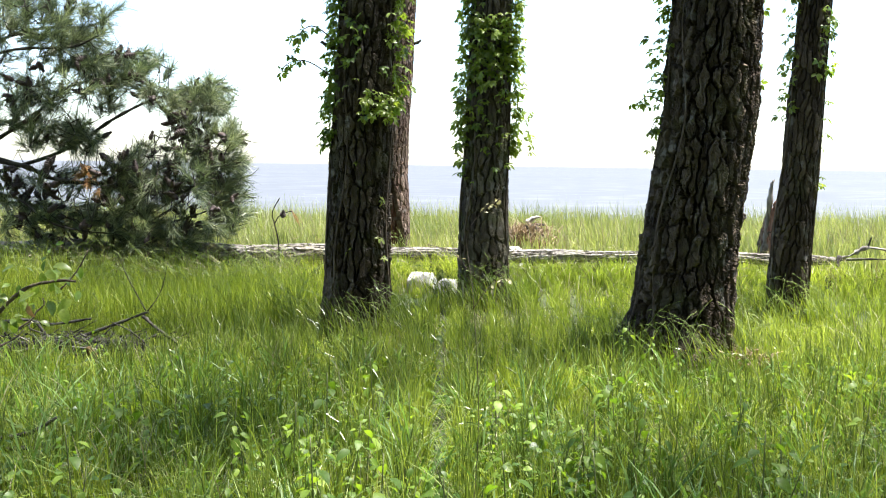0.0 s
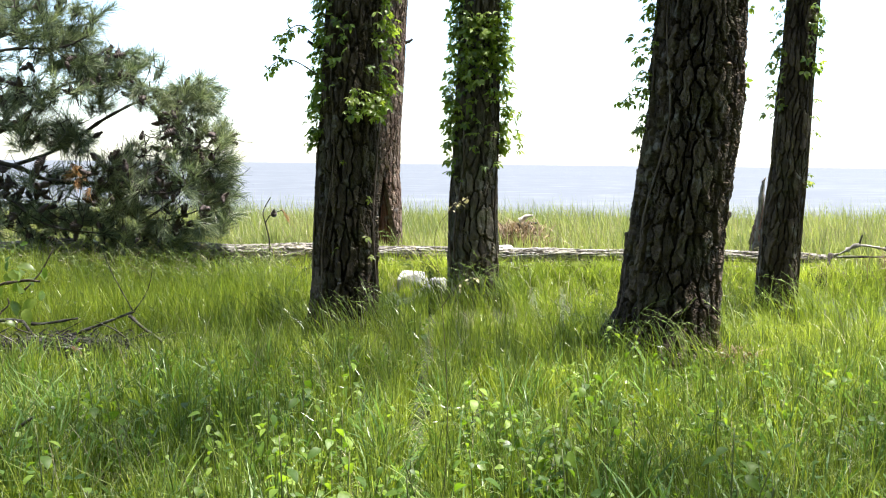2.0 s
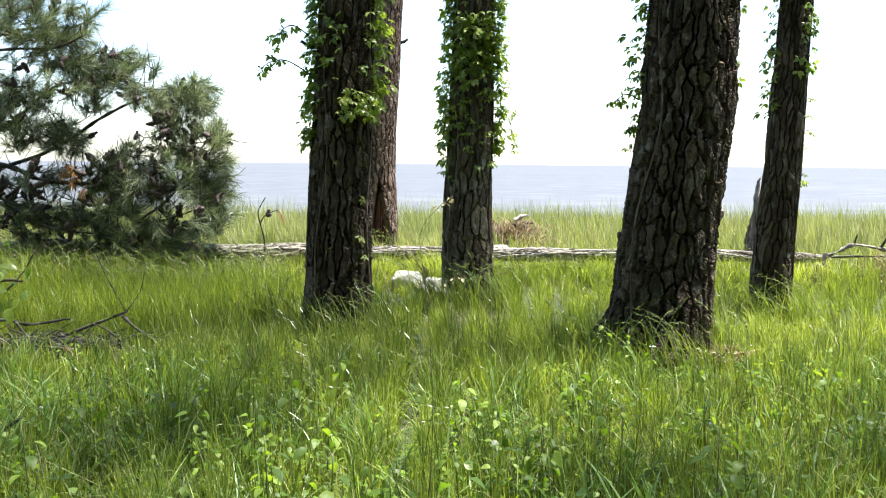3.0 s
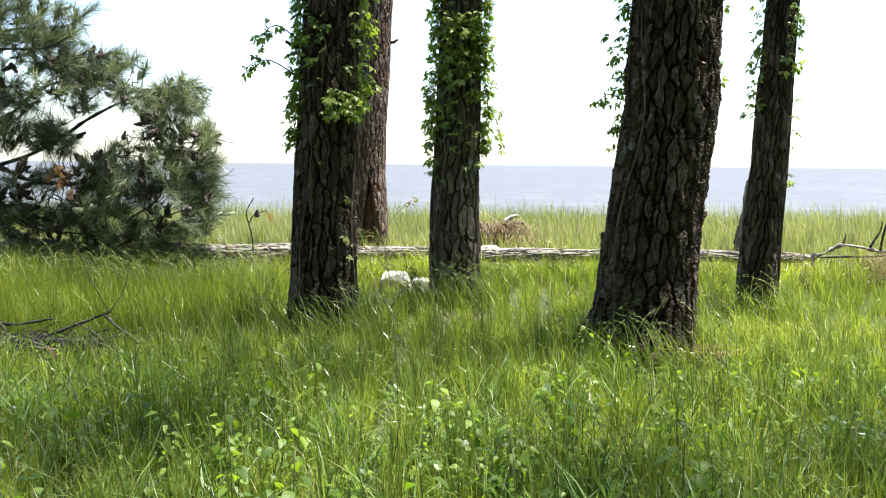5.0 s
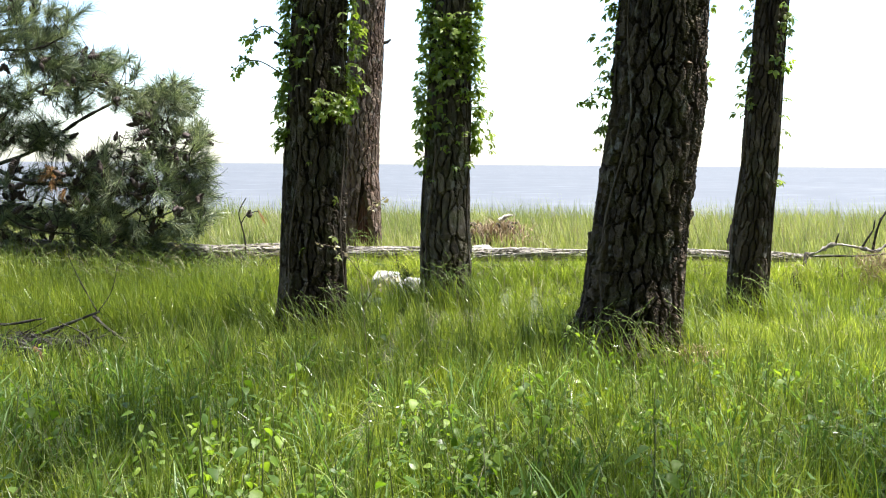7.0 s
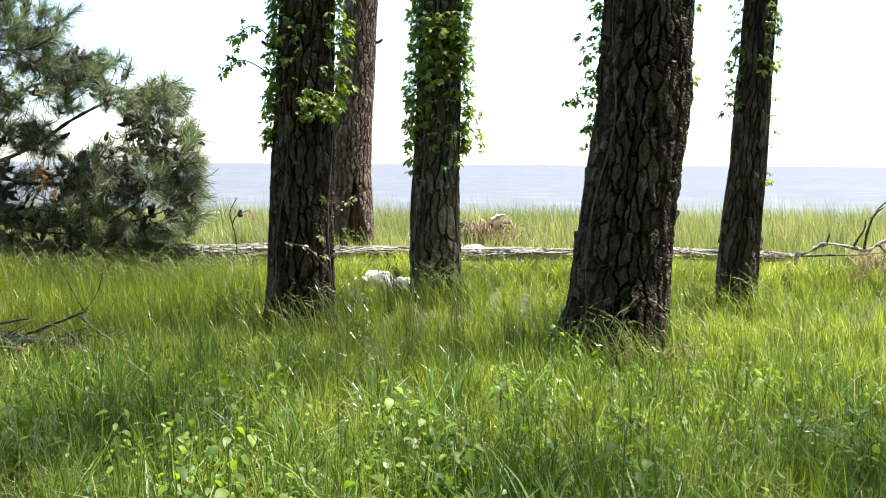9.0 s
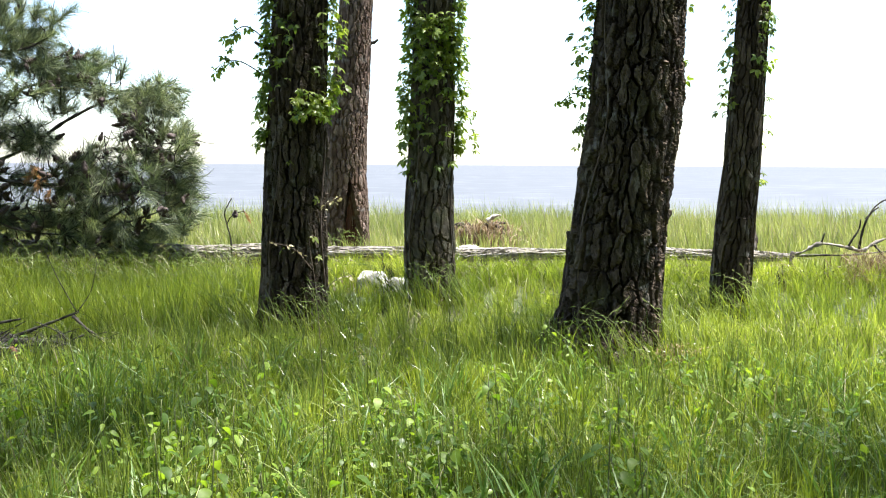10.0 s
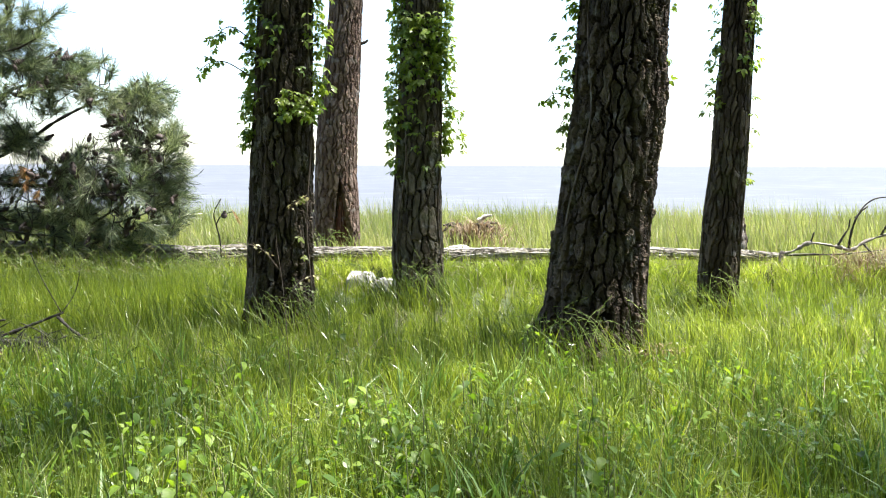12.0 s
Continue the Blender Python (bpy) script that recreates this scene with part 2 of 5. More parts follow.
def barked(name, rings, radius, nu, seed, cw, ch, depth, lumps=0.03, hollow=None):
    """A round stem along the rings' centres (n x 3) with plated bark in relief. Returns the mesh."""
    rng = np.random.default_rng(seed)
    rings, radius = np.asarray(rings, float), np.asarray(radius, float)
    run = np.concatenate([[0], np.cumsum(np.linalg.norm(np.diff(rings, axis=0), axis=1))])
    tang = np.gradient(rings, axis=0)
    tang /= np.linalg.norm(tang, axis=1)[:, None]
    side = np.cross(tang, (0.0, 1.0, 0.05))
    side /= np.linalg.norm(side, axis=1)[:, None]
    other = np.cross(side, tang)
    ang = np.arange(nu) / nu * 2 * np.pi
    A, V = np.meshgrid(ang, run)
    mean_r = np.interp(run, run, radius)
    around = 2 * np.pi * np.median(radius[: max(3, len(radius) // 2)])
    w1, w2 = wobble(rng, 3, 6, 22), wobble(rng, 3, 20, 60)
    ca, sa = np.cos(A) * around / 6.28, np.sin(A) * around / 6.28
    w3 = wobble(rng, 3, 110, 240, 8)
    du = 0.35 * cw * w1(ca, sa, V * 0.6) + 0.16 * cw * w2(ca, sa, V) + 0.05 * cw * w3(ca, sa, V)
    dv = 0.3 * ch * wobble(rng, 3, 8, 26)(ca, sa, V) + 0.12 * ch * wobble(rng, 3, 30, 80)(ca, sa, V) + 0.06 * ch * wobble(rng, 3, 110, 240, 8)(ca, sa, V)
    U = (A / 6.283185 * around + du) % around
    e, who, across, lift = cells(U, V + dv, cw, ch, around, rng)
    e2, who2, across2, lift2 = cells((U + 0.4 * cw) % around, V + dv * 1.3, cw * 0.55, ch * 0.5, around, rng)
    gap = 1 - (1 - step(0.06, 0.16, e)) * (0.3 + 0.7 * step(0.2, 0.5, across))
    h = gap * (0.78 + 0.28 * who + 0.1 * lift) + 0.12 * step(0.05, 0.12, e2) * (0.3 + who2 + 0.5 * lift2) * gap
    h += 0.2 * np.floor(4 * (0.5 + 0.5 * wobble(rng, 3, 28, 95, 9)(ca, sa, V * 0.6))) / 4 * gap + 0.016 * rng.normal(0, 1, h.shape)
    R = mean_r[:, None] * (1 + lumps * wobble(rng, 3, 2, 9)(ca, sa, V * 0.7)) + depth * (h - 0.95)
    if hollow:
        a0, low, high, half, deep = hollow
        top = low + (high - low) * (1 - np.abs(np.degrees(A) - a0) / half)
        R = R - deep * step(0.0, 0.25, 1 - np.abs(np.degrees(A) - a0) / half) * step(0.0, 0.05, top - V)
    P = rings[:, None, :] + R[..., None] * (np.cos(A)[..., None] * side[:, None, :] + np.sin(A)[..., None] * other[:, None, :])
    n = len(rings)
    i, j = np.meshgrid(np.arange(n - 1), np.arange(nu), indexing="ij")
    k = (j + 1) % nu
    quads = np.stack([i * nu + j, i * nu + k, (i + 1) * nu + k, (i + 1) * nu + j], -1).reshape(-1, 4)
    verts = np.concatenate([P.reshape(-1, 3), rings[:1], rings[-1:]])
    jj = np.arange(nu)
    caps = np.concatenate([np.stack([np.full(nu, n * nu), (jj + 1) % nu, jj], -1),
                           np.stack([np.full(nu, n * nu + 1), (n - 1) * nu + jj, (n - 1) * nu + (jj + 1) % nu], -1)])
    me = mesh_arrays(name, verts, quads, caps, smooth=False)
    tone = np.clip(0.65 * who + 0.35 * who2, 0, 1)
    at = me.attributes.new("plate", 'FLOAT', 'POINT')
    at.data.foreach_set("value", np.concatenate([tone.ravel(), [0.5, 0.5]]).astype(np.float32))
    return me


def smooth_line(points, per=6):
    """Points along a soft curve through the given ones."""
    p = np.asarray(points, float)
    q = np.concatenate([[2 * p[0] - p[1]], p, [2 * p[-1] - p[-2]]])
    out = []
    for i in range(1, len(q) - 2):
        for t in np.arange(per) / per:
            out.append(0.5 * (2 * q[i] + (q[i + 1] - q[i - 1]) * t + (2 * q[i - 1] - 5 * q[i] + 4 * q[i + 1] - q[i + 2]) * t ** 2 + (3 * q[i] - q[i - 1] - 3 * q[i + 1] + q[i + 2]) * t ** 3))
    out.append(p[-1])
    return np.array(out)


def tube_arrays(line, r0, r1, sides=6, rng=None, rough=0.0):
    line = np.asarray(line, float)
    n = len(line)
    tang = np.gradient(line, axis=0)
    tang /= np.linalg.norm(tang, axis=1)[:, None] + 1e-9
    ref = np.where(np.abs(tang[:, 2:3]) > 0.9, np.array([[1.0, 0, 0]]), np.array([[0, 0, 1.0]]))
    a = np.cross(tang, ref)
    a /= np.linalg.norm(a, axis=1)[:, None]
    b = np.cross(a, tang)
    r = np.linspace(r0, r1, n)[:, None]
    if rng is not None and rough:
        r = r * (1 + rough * rng.uniform(-1, 1, (n, 1)))
    ang = np.arange(sides) / sides * 2 * np.pi
    V = line[:, None, :] + r[:, :, None] * (np.cos(ang)[None, :, None] * a[:, None, :] + np.sin(ang)[None, :, None] * b[:, None, :])
    if rng is not None and rough:
        V = V + rng.normal(0, rough * r0 * 0.18, V.shape)
    i, j = np.meshgrid(np.arange(n - 1), np.arange(sides), indexing="ij")
    k = (j + 1) % sides
    quads = np.stack([i * sides + j, (i + 1) * sides + j, (i + 1) * sides + k, i * sides + k], -1).reshape(-1, 4)
    jj = np.arange(sides)
    V = np.concatenate([V.reshape(-1, 3), line[:1], line[-1:]])
    tris = np.concatenate([np.stack([np.full(sides, n * sides), jj, (jj + 1) % sides], -1),
                           np.stack([np.full(sides, n * sides + 1), (n - 1) * sides + (jj + 1) % sides, (n - 1) * sides + jj], -1)])
    return V, quads, tris


def joined(pieces):
    vs, qs, ts, k = [], [], [], 0
    for v, q, t in pieces:
        vs.append(v), qs.append(q + k), ts.append(t + k)
        k += len(v)
    return np.concatenate(vs), np.concatenate(qs), np.concatenate(ts)


def toned(me, seed):
    """Gives a plain twig its streaks of light and dark bark."""
    rng = np.random.default_rng(seed)
    at = me.attributes.new("plate", 'FLOAT', 'POINT')
    at.data.foreach_set("value", rng.uniform(0, 1, len(me.vertices)).astype(np.float32))
    return me


def branch(name, points, r0, r1, mat, parent, seed=0, per=6, sides=7, rough=0.18, label=""):
    rng = np.random.default_rng(seed)
    return add_mesh(name, toned(mesh_arrays(name, *tube_arrays(smooth_line(points, per), r0, r1, sides, rng, rough)), seed), mat, parent, label)


def blade_arrays(rng, base, h, w, bend, drift=(0.0, 0.0), wide=(1.0, 0.9, 0.62)):
    """Grass blades: three-jointed ribbons that taper to a point."""
    n = len(base)
    s = np.array([0, 0.38, 0.72, 1.0])
    th, ph = rng.uniform(0, 6.283, n), rng.uniform(0, 3.1416, n)
    lean = np.stack([np.cos(th) * bend + drift[0], np.sin(th) * bend + drift[1]], -1)
    mag = np.linalg.norm(lean, axis=1)
    C = np.zeros((n, 4, 3))
    C[:, :, :2] = base[:, None, :2] + lean[:, None, :] * h[:, None, None] * (s ** 1.8)[None, :, None]
    C[:, :, 2] = base[:, None, 2] + h[:, None] * s * (1 - np.clip(0.42 * mag, 0, 0.6)[:, None] * s)
    side = np.stack([np.cos(ph), np.sin(ph), np.zeros(n)], -1)[:, None, :] * (w[:, None] * np.array(wide))[:, :, None] / 2
    V = np.concatenate([C[:, :3] - side, C[:, :3] + side, C[:, 3:]], axis=1)
    k = np.arange(n)[:, None] * 7
    q = np.concatenate([k + np.array([[0, 3, 4, 1]]), k + np.array([[1, 4, 5, 2]])])
    t = k + np.array([[2, 5, 6]])
    return V.reshape(-1, 3), q, t


def ground_z(x, y):
    x, y = np.asarray(x, float), np.asarray(y, float)
    z = 0.12 * step(6.2, 7.9, y) - 0.75 * step(13.6, 18.0, y)
    return z + 0.02 * np.sin(1.3 * x + 0.4) * np.sin(1.1 * y) * step(22, 12, y)


# ---- ground and water ----
gx = np.concatenate([[-4000, -900, -200, -60, -30], np.arange(-16, 16.01, 0.4), [30, 60, 200, 900, 4000]])
gy = np.concatenate([[-3000, -600, -120, -30, -12], np.arange(-6, 20.01, 0.4), [30, 80, 400, 1500, 4500]])
GX, GY = np.meshgrid(gx, gy)
gi, gj = np.meshgrid(np.arange(len(gy) - 1), np.arange(len(gx) - 1), indexing="ij")
w = len(gx)
gq = np.stack([gi * w + gj, gi * w + gj + 1, (gi + 1) * w + gj + 1, (gi + 1) * w + gj], -1).reshape(-1, 4)
ground = add_mesh("ground", mesh_arrays("ground", np.stack([GX, GY, ground_z(GX, GY)], -1).reshape(-1, 3), gq), SOIL)
tagged(ground, "dark soil and leaf litter under the meadow grass", "ground", kind="structure")
wx, wy = np.array([-4400.0, -300, -40, 40, 300, 4400]), np.array([14.2, 30, 100, 600, 4600])
WX, WY = np.meshgrid(wx, wy)
gi, gj = np.meshgrid(np.arange(len(wy) - 1), np.arange(len(wx) - 1), indexing="ij")
w = len(wx)
wq = np.stack([gi * w + gj, gi * w + gj + 1, (gi + 1) * w + gj + 1, (gi + 1) * w + gj], -1).reshape(-1, 4)
water = add_mesh("water", mesh_arrays("water", np.stack([WX, WY, np.full(WX.shape, -0.12)], -1).reshape(-1, 3), wq), WATER)
tagged(water, "pale grey-blue choppy bay water reaching the horizon", "water", kind="structure")


# ---- standing pines ----
def axis_of(profile):
    """x, y and radius of a trunk at the heights z, from rows of (z, x, radius) and one depth."""
    depth, rows = profile
    z, x, r = (np.array(c) for c in zip(*rows))
    slope = (x[0] - x[-1]) / (z[0] - z[-1])

    def at(h):
        h = np.asarray(h, float)
        xx = np.interp(h, z[::-1], x[::-1]) + np.where(h > z[0], (h - z[0]) * slope, 0)
        rr = np.interp(h, z[::-1], r[::-1])
        rr = np.where(h > z[0], np.maximum(r[0] - (h - z[0]) * (r[0] - 0.03) / 15.0, 0.02), rr)
        rr = rr + 0.05 * (r[0] / 0.24) * step(0.2, -0.15, h)
        return xx, np.full(h.shape, depth), rr
    return at


TRUNKS = {
    "a": (5.98, [(2.15, -0.493, 0.166), (1.09, -0.534, 0.190), (0.36, -0.552, 0.208), (0.10, -0.560, 0.225)]),
    "b": (8.86, [(2.65, -0.424, 0.152), (1.61, -0.508, 0.187), (1.07, -0.539, 0.194), (0.54, -0.529, 0.222)]),
    "c": (6.95, [(2.33, 0.350, 0.146), (1.09, 0.322, 0.168), (0.67, 0.313, 0.184), (0.25, 0.318, 0.188)]),
    "d": (5.34, [(2.06, 1.550, 0.243), (1.44, 1.520, 0.248), (1.12, 1.489, 0.258), (0.79, 1.456, 0.263), (0.47, 1.428, 0.274), (0.24, 1.410, 0.292), (0.05, 1.375, 0.345)]),
    "e": (6.56, [(2.30, 2.585, 0.104), (1.52, 2.547, 0.115), (1.12, 2.535, 0.118), (0.72, 2.505, 0.134), (0.32, 2.482, 0.138)]),
}


def needle_arrays(rng, base, way, length, width):
    """Thin needles from their roots, each a narrow ribbon that droops a little."""
    n = len(base)
    way = way / np.linalg.norm(way, axis=1)[:, None]
    side = np.cross(way, rng.normal(0, 1, (n, 3)))
    side /= np.linalg.norm(side, axis=1)[:, None]
    side = side * width[:, None] / 2
    mid = base + way * length[:, None] * 0.55
    tip = base + way * length[:, None] - np.array([0, 0, 1.0]) * length[:, None] * 0.1
    V = np.stack([base - side, base + side, mid - side * 0.9, mid + side * 0.9, tip], 1)
    k = np.arange(n)[:, None] * 5
    return V.reshape(-1, 3), k + np.array([[0, 1, 3, 2]]), k + np.array([[2, 3, 4]])


def tuft_arrays(rng, ends, ways, count, length, width, spread=0.9, run=0.14):
    """Brushes of needles round the last stretch of each twig."""
    m = len(ends)
    e, d = np.repeat(ends, count, 0), np.repeat(ways, count, 0)
    d = d / np.linalg.norm(d, axis=1)[:, None]
    n = m * count
    base = e - d * (rng.uniform(0, 1, n) * run)[:, None]
    out = rng.normal(0, 1, (n, 3))
    out -= d * (out * d).sum(1)[:, None]
    out /= np.linalg.norm(out, axis=1)[:, None]
    way = d + out * (spread * rng.uniform(0.15, 1.0, n))[:, None]
    return needle_arrays(rng, base, way, length * rng.uniform(0.65, 1.1, n), np.full(n, width))


def pine(key, seed, nu, cw, ch, depth, label, mat=BARK, fine=0.0075, height=17.0, hollow=None):
    at = axis_of(TRUNKS[key])
    foot = at(0.0)
    gz = float(ground_z(foot[0], foot[1]))
    t = thing("pine_tree", (float(foot[0]), float(foot[1]), gz), label, "tree", "standing pines")
    z = np.concatenate([np.arange(gz - 0.12, 2.75, fine), np.arange(2.75, height, 0.6)])
    x, y, r = at(z)
    o = np.array([float(foot[0]), float(foot[1]), gz])
    trunk = add_mesh("trunk", barked("trunk", np.stack([x, y, z], -1) - o, r, nu, seed, cw, ch, depth, hollow=hollow), mat, t)
    rng = np.random.default_rng(seed + 50)
    ends, ways = [], []
    for i in range(14):
        h = rng.uniform(height * 0.62, height - 0.2)
        a = i * 2.4 + rng.uniform(-0.4, 0.4)
        reach = (height - h) * 0.34 + 0.6 * rng.uniform(0.8, 1.4)
        x0, y0, r0 = (float(c) for c in at(h))
        way = np.array([np.cos(a), np.sin(a), 0.25])
        pts = np.array([[x0, y0, h], np.array([x0, y0, h]) + way * reach * 0.5, np.array([x0, y0, h]) + way * reach + (0, 0, 0.15 * reach)]) - o
        line = smooth_line(pts, 5)
        add_mesh("limb", toned(mesh_arrays("limb", *tube_arrays(line, 0.035, 0.012, 5)), seed), TWIG, t)
        for k in range(7):
            p = line[rng.integers(len(line) // 3, len(line))]
            ends.append(p + rng.normal(0, 0.22, 3)), ways.append(way + rng.normal(0, 0.6, 3))
    crown = add_mesh("crown", mesh_arrays("crown", *tuft_arrays(rng, np.array(ends), np.array(ways), 34, 0.2, 0.007), smooth=False), NEEDLE, t)
    tagged(crown, kind="stuff")
    return t, at


PINE_A, AT_A = pine("a", 11, 240, 0.052, 0.2, 0.06, "dark furrowed pine trunk with green creeper, in tall grass", fine=0.0075)
PINE_B, AT_B = pine("b", 12, 170, 0.052, 0.12, 0.024, "reddish-brown plated pine trunk with a hollow rotten base", BARK_RED, 0.009, hollow=(252, 0.1, 1.0, 50, 0.1))
PINE_C, AT_C = pine("c", 13, 200, 0.056, 0.17, 0.034, "pine trunk thickly hung with green creeper, grass at its foot", BARK_LICHEN)
PINE_D, AT_D = pine("d", 14, 310, 0.056, 0.19, 0.075, "thick leaning pine trunk with deep dark bark plates", fine=0.0068)
PINE_E, AT_E = pine("e", 15, 150, 0.042, 0.15, 0.026, "slender leaning pine trunk with sparse creeper leaves")


def stub(tree, at, h, angle, length, r, seed):
    """A broken snag of a limb on a trunk; the angle runs from the side towards the viewer to the right."""
    x, y, rr = (float(c) for c in at(h))
    a = radians(angle)
    way = Vector((math.sin(a), -math.cos(a), 0.15))
    p = Vector((x, y, h)) + way * (rr - 0.02) - tree.location
    branch("branch_stub", [p, p + way * length * 0.6, p + way * length + Vector((0, 0, 0.02))], r, r * 0.5, DEAD_WOOD, tree, seed, 3)


stub(PINE_B, AT_B, 2.24, 85, 0.09, 0.02, 1)
stub(PINE_D, AT_D, 1.17, -88, 0.03, 0.012, 2)
stub(PINE_D, AT_D, 1.27, 86, 0.035, 0.022, 3)
stub(PINE_A, AT_A, 1.83, -85, 0.13, 0.018, 4)

# hollow at the foot of the reddish pine
_x, _y, _r = (float(c) for c in AT_B(0.6))
rotten = []
for i in range(11):
    a = radians(-10 + i * 6)
    rr = _r - 0.072
    top = 0.92 - 0.034 * abs(i - 5) * 3
    p = np.array([_x + math.sin(a) * rr, _y - math.cos(a) * rr, 0.12])
    rotten.append(tube_arrays(smooth_line([p, p + (0.006 * math.sin(i), -0.004, (top - 0.12) * 0.5), p + (0.01, 0.012, top - 0.12)], 4), 0.016, 0.008, 6, np.random.default_rng(i), 0.3))
v, q, tt = joined(rotten)
add_mesh("rotten_wood", toned(mesh_arrays("rotten_wood", v - np.array(PINE_B.location), q, tt), 3), HOLLOW_WOOD, PINE_B, "exposed red rotten wood")


# ---- creeper on the trunks ----
def leaflet(rng, length, width, droop=0.25, fold=0.18):
    s = np.array([0.0, 0.08, 0.22, 0.42, 0.62, 0.82, 1.0])
    hw = np.array([0.02, 0.2, 0.4, 0.5, 0.46, 0.27, 0.0]) * width
    y = s * length
    z = -droop * length * s ** 2
    mid = np.stack([np.zeros(7), y, z], -1)
    left = np.stack([-hw, y + 0.03 * length, z + fold * hw], -1)
    right = np.stack([hw, y + 0.03 * length, z + fold * hw * rng.uniform(0.4, 1.4)], -1)
    V = np.concatenate([mid, left[1:6], right[1:6]])
    t = [(0, 7, 1), (0, 1, 12), (5, 11, 6), (5, 6, 16)]
    for i in range(4):
        t += [(i + 1, i + 7, i + 8), (i + 1, i + 8, i + 2), (i + 1, i + 13, i + 12), (i + 1, i + 2, i + 13)]
    return V, np.array(t)


def leaf_mesh(name, seed, kind="five", size=0.06):
    """A leaf lying along +y with its stalk at the origin: five leaflets, or one blade."""
    rng = np.random.default_rng(seed)
    vs, ts, k = [], [], 0
    turns = [(0, 1.0, 0.3), (58, 0.9, 0.7), (-58, 0.9, 0.7), (115, 0.66, 0.7), (-115, 0.66, 0.7)] if kind == "five" else [(0, 1.0, 0.3)]
    turns = turns[:3 if kind == "five" and seed % 3 == 0 else 5]
    slim = 0.56 if kind == "five" else 0.6
    for turn, f, start in turns:
        v, t = leaflet(rng, size * f * rng.uniform(0.9, 1.1), size * slim * f * rng.uniform(0.85, 1.2), rng.uniform(0.1, 0.8), rng.uniform(0.05, 0.35))
        v[:, 1] += size * start * (0.6 if turn == 0 else 0.15)
        a = radians(-turn + (rng.uniform(-14, 14) if kind == "five" else 0))
        r = np.array([[math.cos(a), -math.sin(a), 0], [math.sin(a), math.cos(a), 0], [0, 0, 1]])
        v = v @ r.T + (0, size * 0.5, 0)
        vs.append(v), ts.append(t + k)
        k += len(v)
    sv, sq, st = tube_arrays(np.array([[0, 0, 0], [0, size * 0.3, 0.004], [0, size * 0.62, 0]]), size * 0.018, size * 0.012, 3)
    vs.append(sv), ts.append(np.concatenate([sq[:, [0, 1, 2]], sq[:, [0, 2, 3]], st]) + k)
    return mesh_arrays(name, np.concatenate(vs), None, np.concatenate(ts))


IVY_LEAVES = [leaf_mesh("leaf", 30 + i, "five", s) for i, s in enumerate((0.045, 0.053, 0.061, 0.049, 0.057, 0.04))]
SUNLIT_LEAVES = [leaf_mesh("leaf", 40 + i, "five", s) for i, s in enumerate((0.043, 0.051, 0.058, 0.048, 0.055))]
for me in IVY_LEAVES:
    me.materials.append(IVY)
for me in SUNLIT_LEAVES:
    me.materials.append(IVY_SUNLIT)


def leaf_at(meshes, rng, place, out, parent, lift=0.35, size=1.0):
    """Hangs a leaf at a place, its tip outward and down and its face to the sky and the side."""
    tip = (Vector(out) + Vector((rng.normal(0, 0.5), rng.normal(0, 0.5), rng.uniform(-1.3, 0.1)))).normalized()
    face = (Vector(out) * (0.6 + rng.normal(0, 0.3)) + Vector((rng.normal(0, lift), rng.normal(0, lift), 0.8)))
    sidev = tip.cross(face).normalized()
    face = sidev.cross(tip)
    k = size * rng.uniform(0.75, 1.25)
    m = Matrix((sidev, tip, face)).transposed().to_4x4()
    ob = add_mesh("leaf", meshes[rng.integers(len(meshes))], None, parent)
    ob.matrix_basis = Matrix.Translation(place) @ m @ Matrix.Diagonal((k, k, k, 1))
    return ob


def vine(at, seed, label, bands, stems, sprigs=()):
    """bands: (angle from, to, height from, to, leaves, reach, share of leaves in the sunlit colour). stems: (angle,
    low, high). sprigs: lists of points.
    """
    rng = np.random.default_rng(seed)
    x, y, r = (float(c) for c in at(0.05))
    t = thing("climbing_vine", (x, y, 0.1), label, "vine", "creeper on the pines")
    o = Vector((x, y, 0.1))

    def on(angle, h, off):
        cx, cy, cr = (float(c) for c in at(h))
        a = radians(angle)
        return Vector((cx + math.sin(a) * (cr + off), cy - math.cos(a) * (cr + off), h)), Vector((math.sin(a), -math.cos(a), 0))
    held = []
    for i, (angle, lo, hi) in enumerate(stems):
        pts = [on(angle + 9 * math.sin(h * 5 + i), h, 0.008)[0] - o for h in np.arange(lo, hi, 0.12)]
        held.append((angle, branch("stem", pts, 0.008, 0.005, TWIG, t, seed + i, 3, 5)))
    # young: share of leaves in the brighter colour that stands in for sunlight
    for a0, a1, lo, hi, count, reach, young in bands:
        for i in range(int(count * 1.35)):
            p, out = on(rng.uniform(a0, a1), rng.uniform(lo, hi), 0.0)
            p = p + out * (0.01 + reach * rng.uniform(0, 1) ** 2.4)
            stem = min(held, key=lambda s: abs(s[0] - (a0 + a1) / 2))[1]
            leaf_at(SUNLIT_LEAVES if rng.uniform() < young else IVY_LEAVES, rng, p - o, out, stem, 0.5, 0.74)
    for pts, count, young in sprigs:
        pts = [Vector(p) - o for p in pts]
        tendril = branch("tendril", pts, 0.004, 0.002, TWIG, t, seed, 5, 4)
        line = smooth_line(pts, 6)
        for i in range(count):
            p = line[int(len(line) * (0.55 + 0.45 * rng.uniform())) - 1]
            leaf_at(SUNLIT_LEAVES if rng.uniform() < young else IVY_LEAVES, rng, Vector(p) + Vector(rng.normal(0, 0.02, 3)), (rng.normal(0, 0.6), -0.5, -0.2), tendril, 0.5, 0.74)
    return t


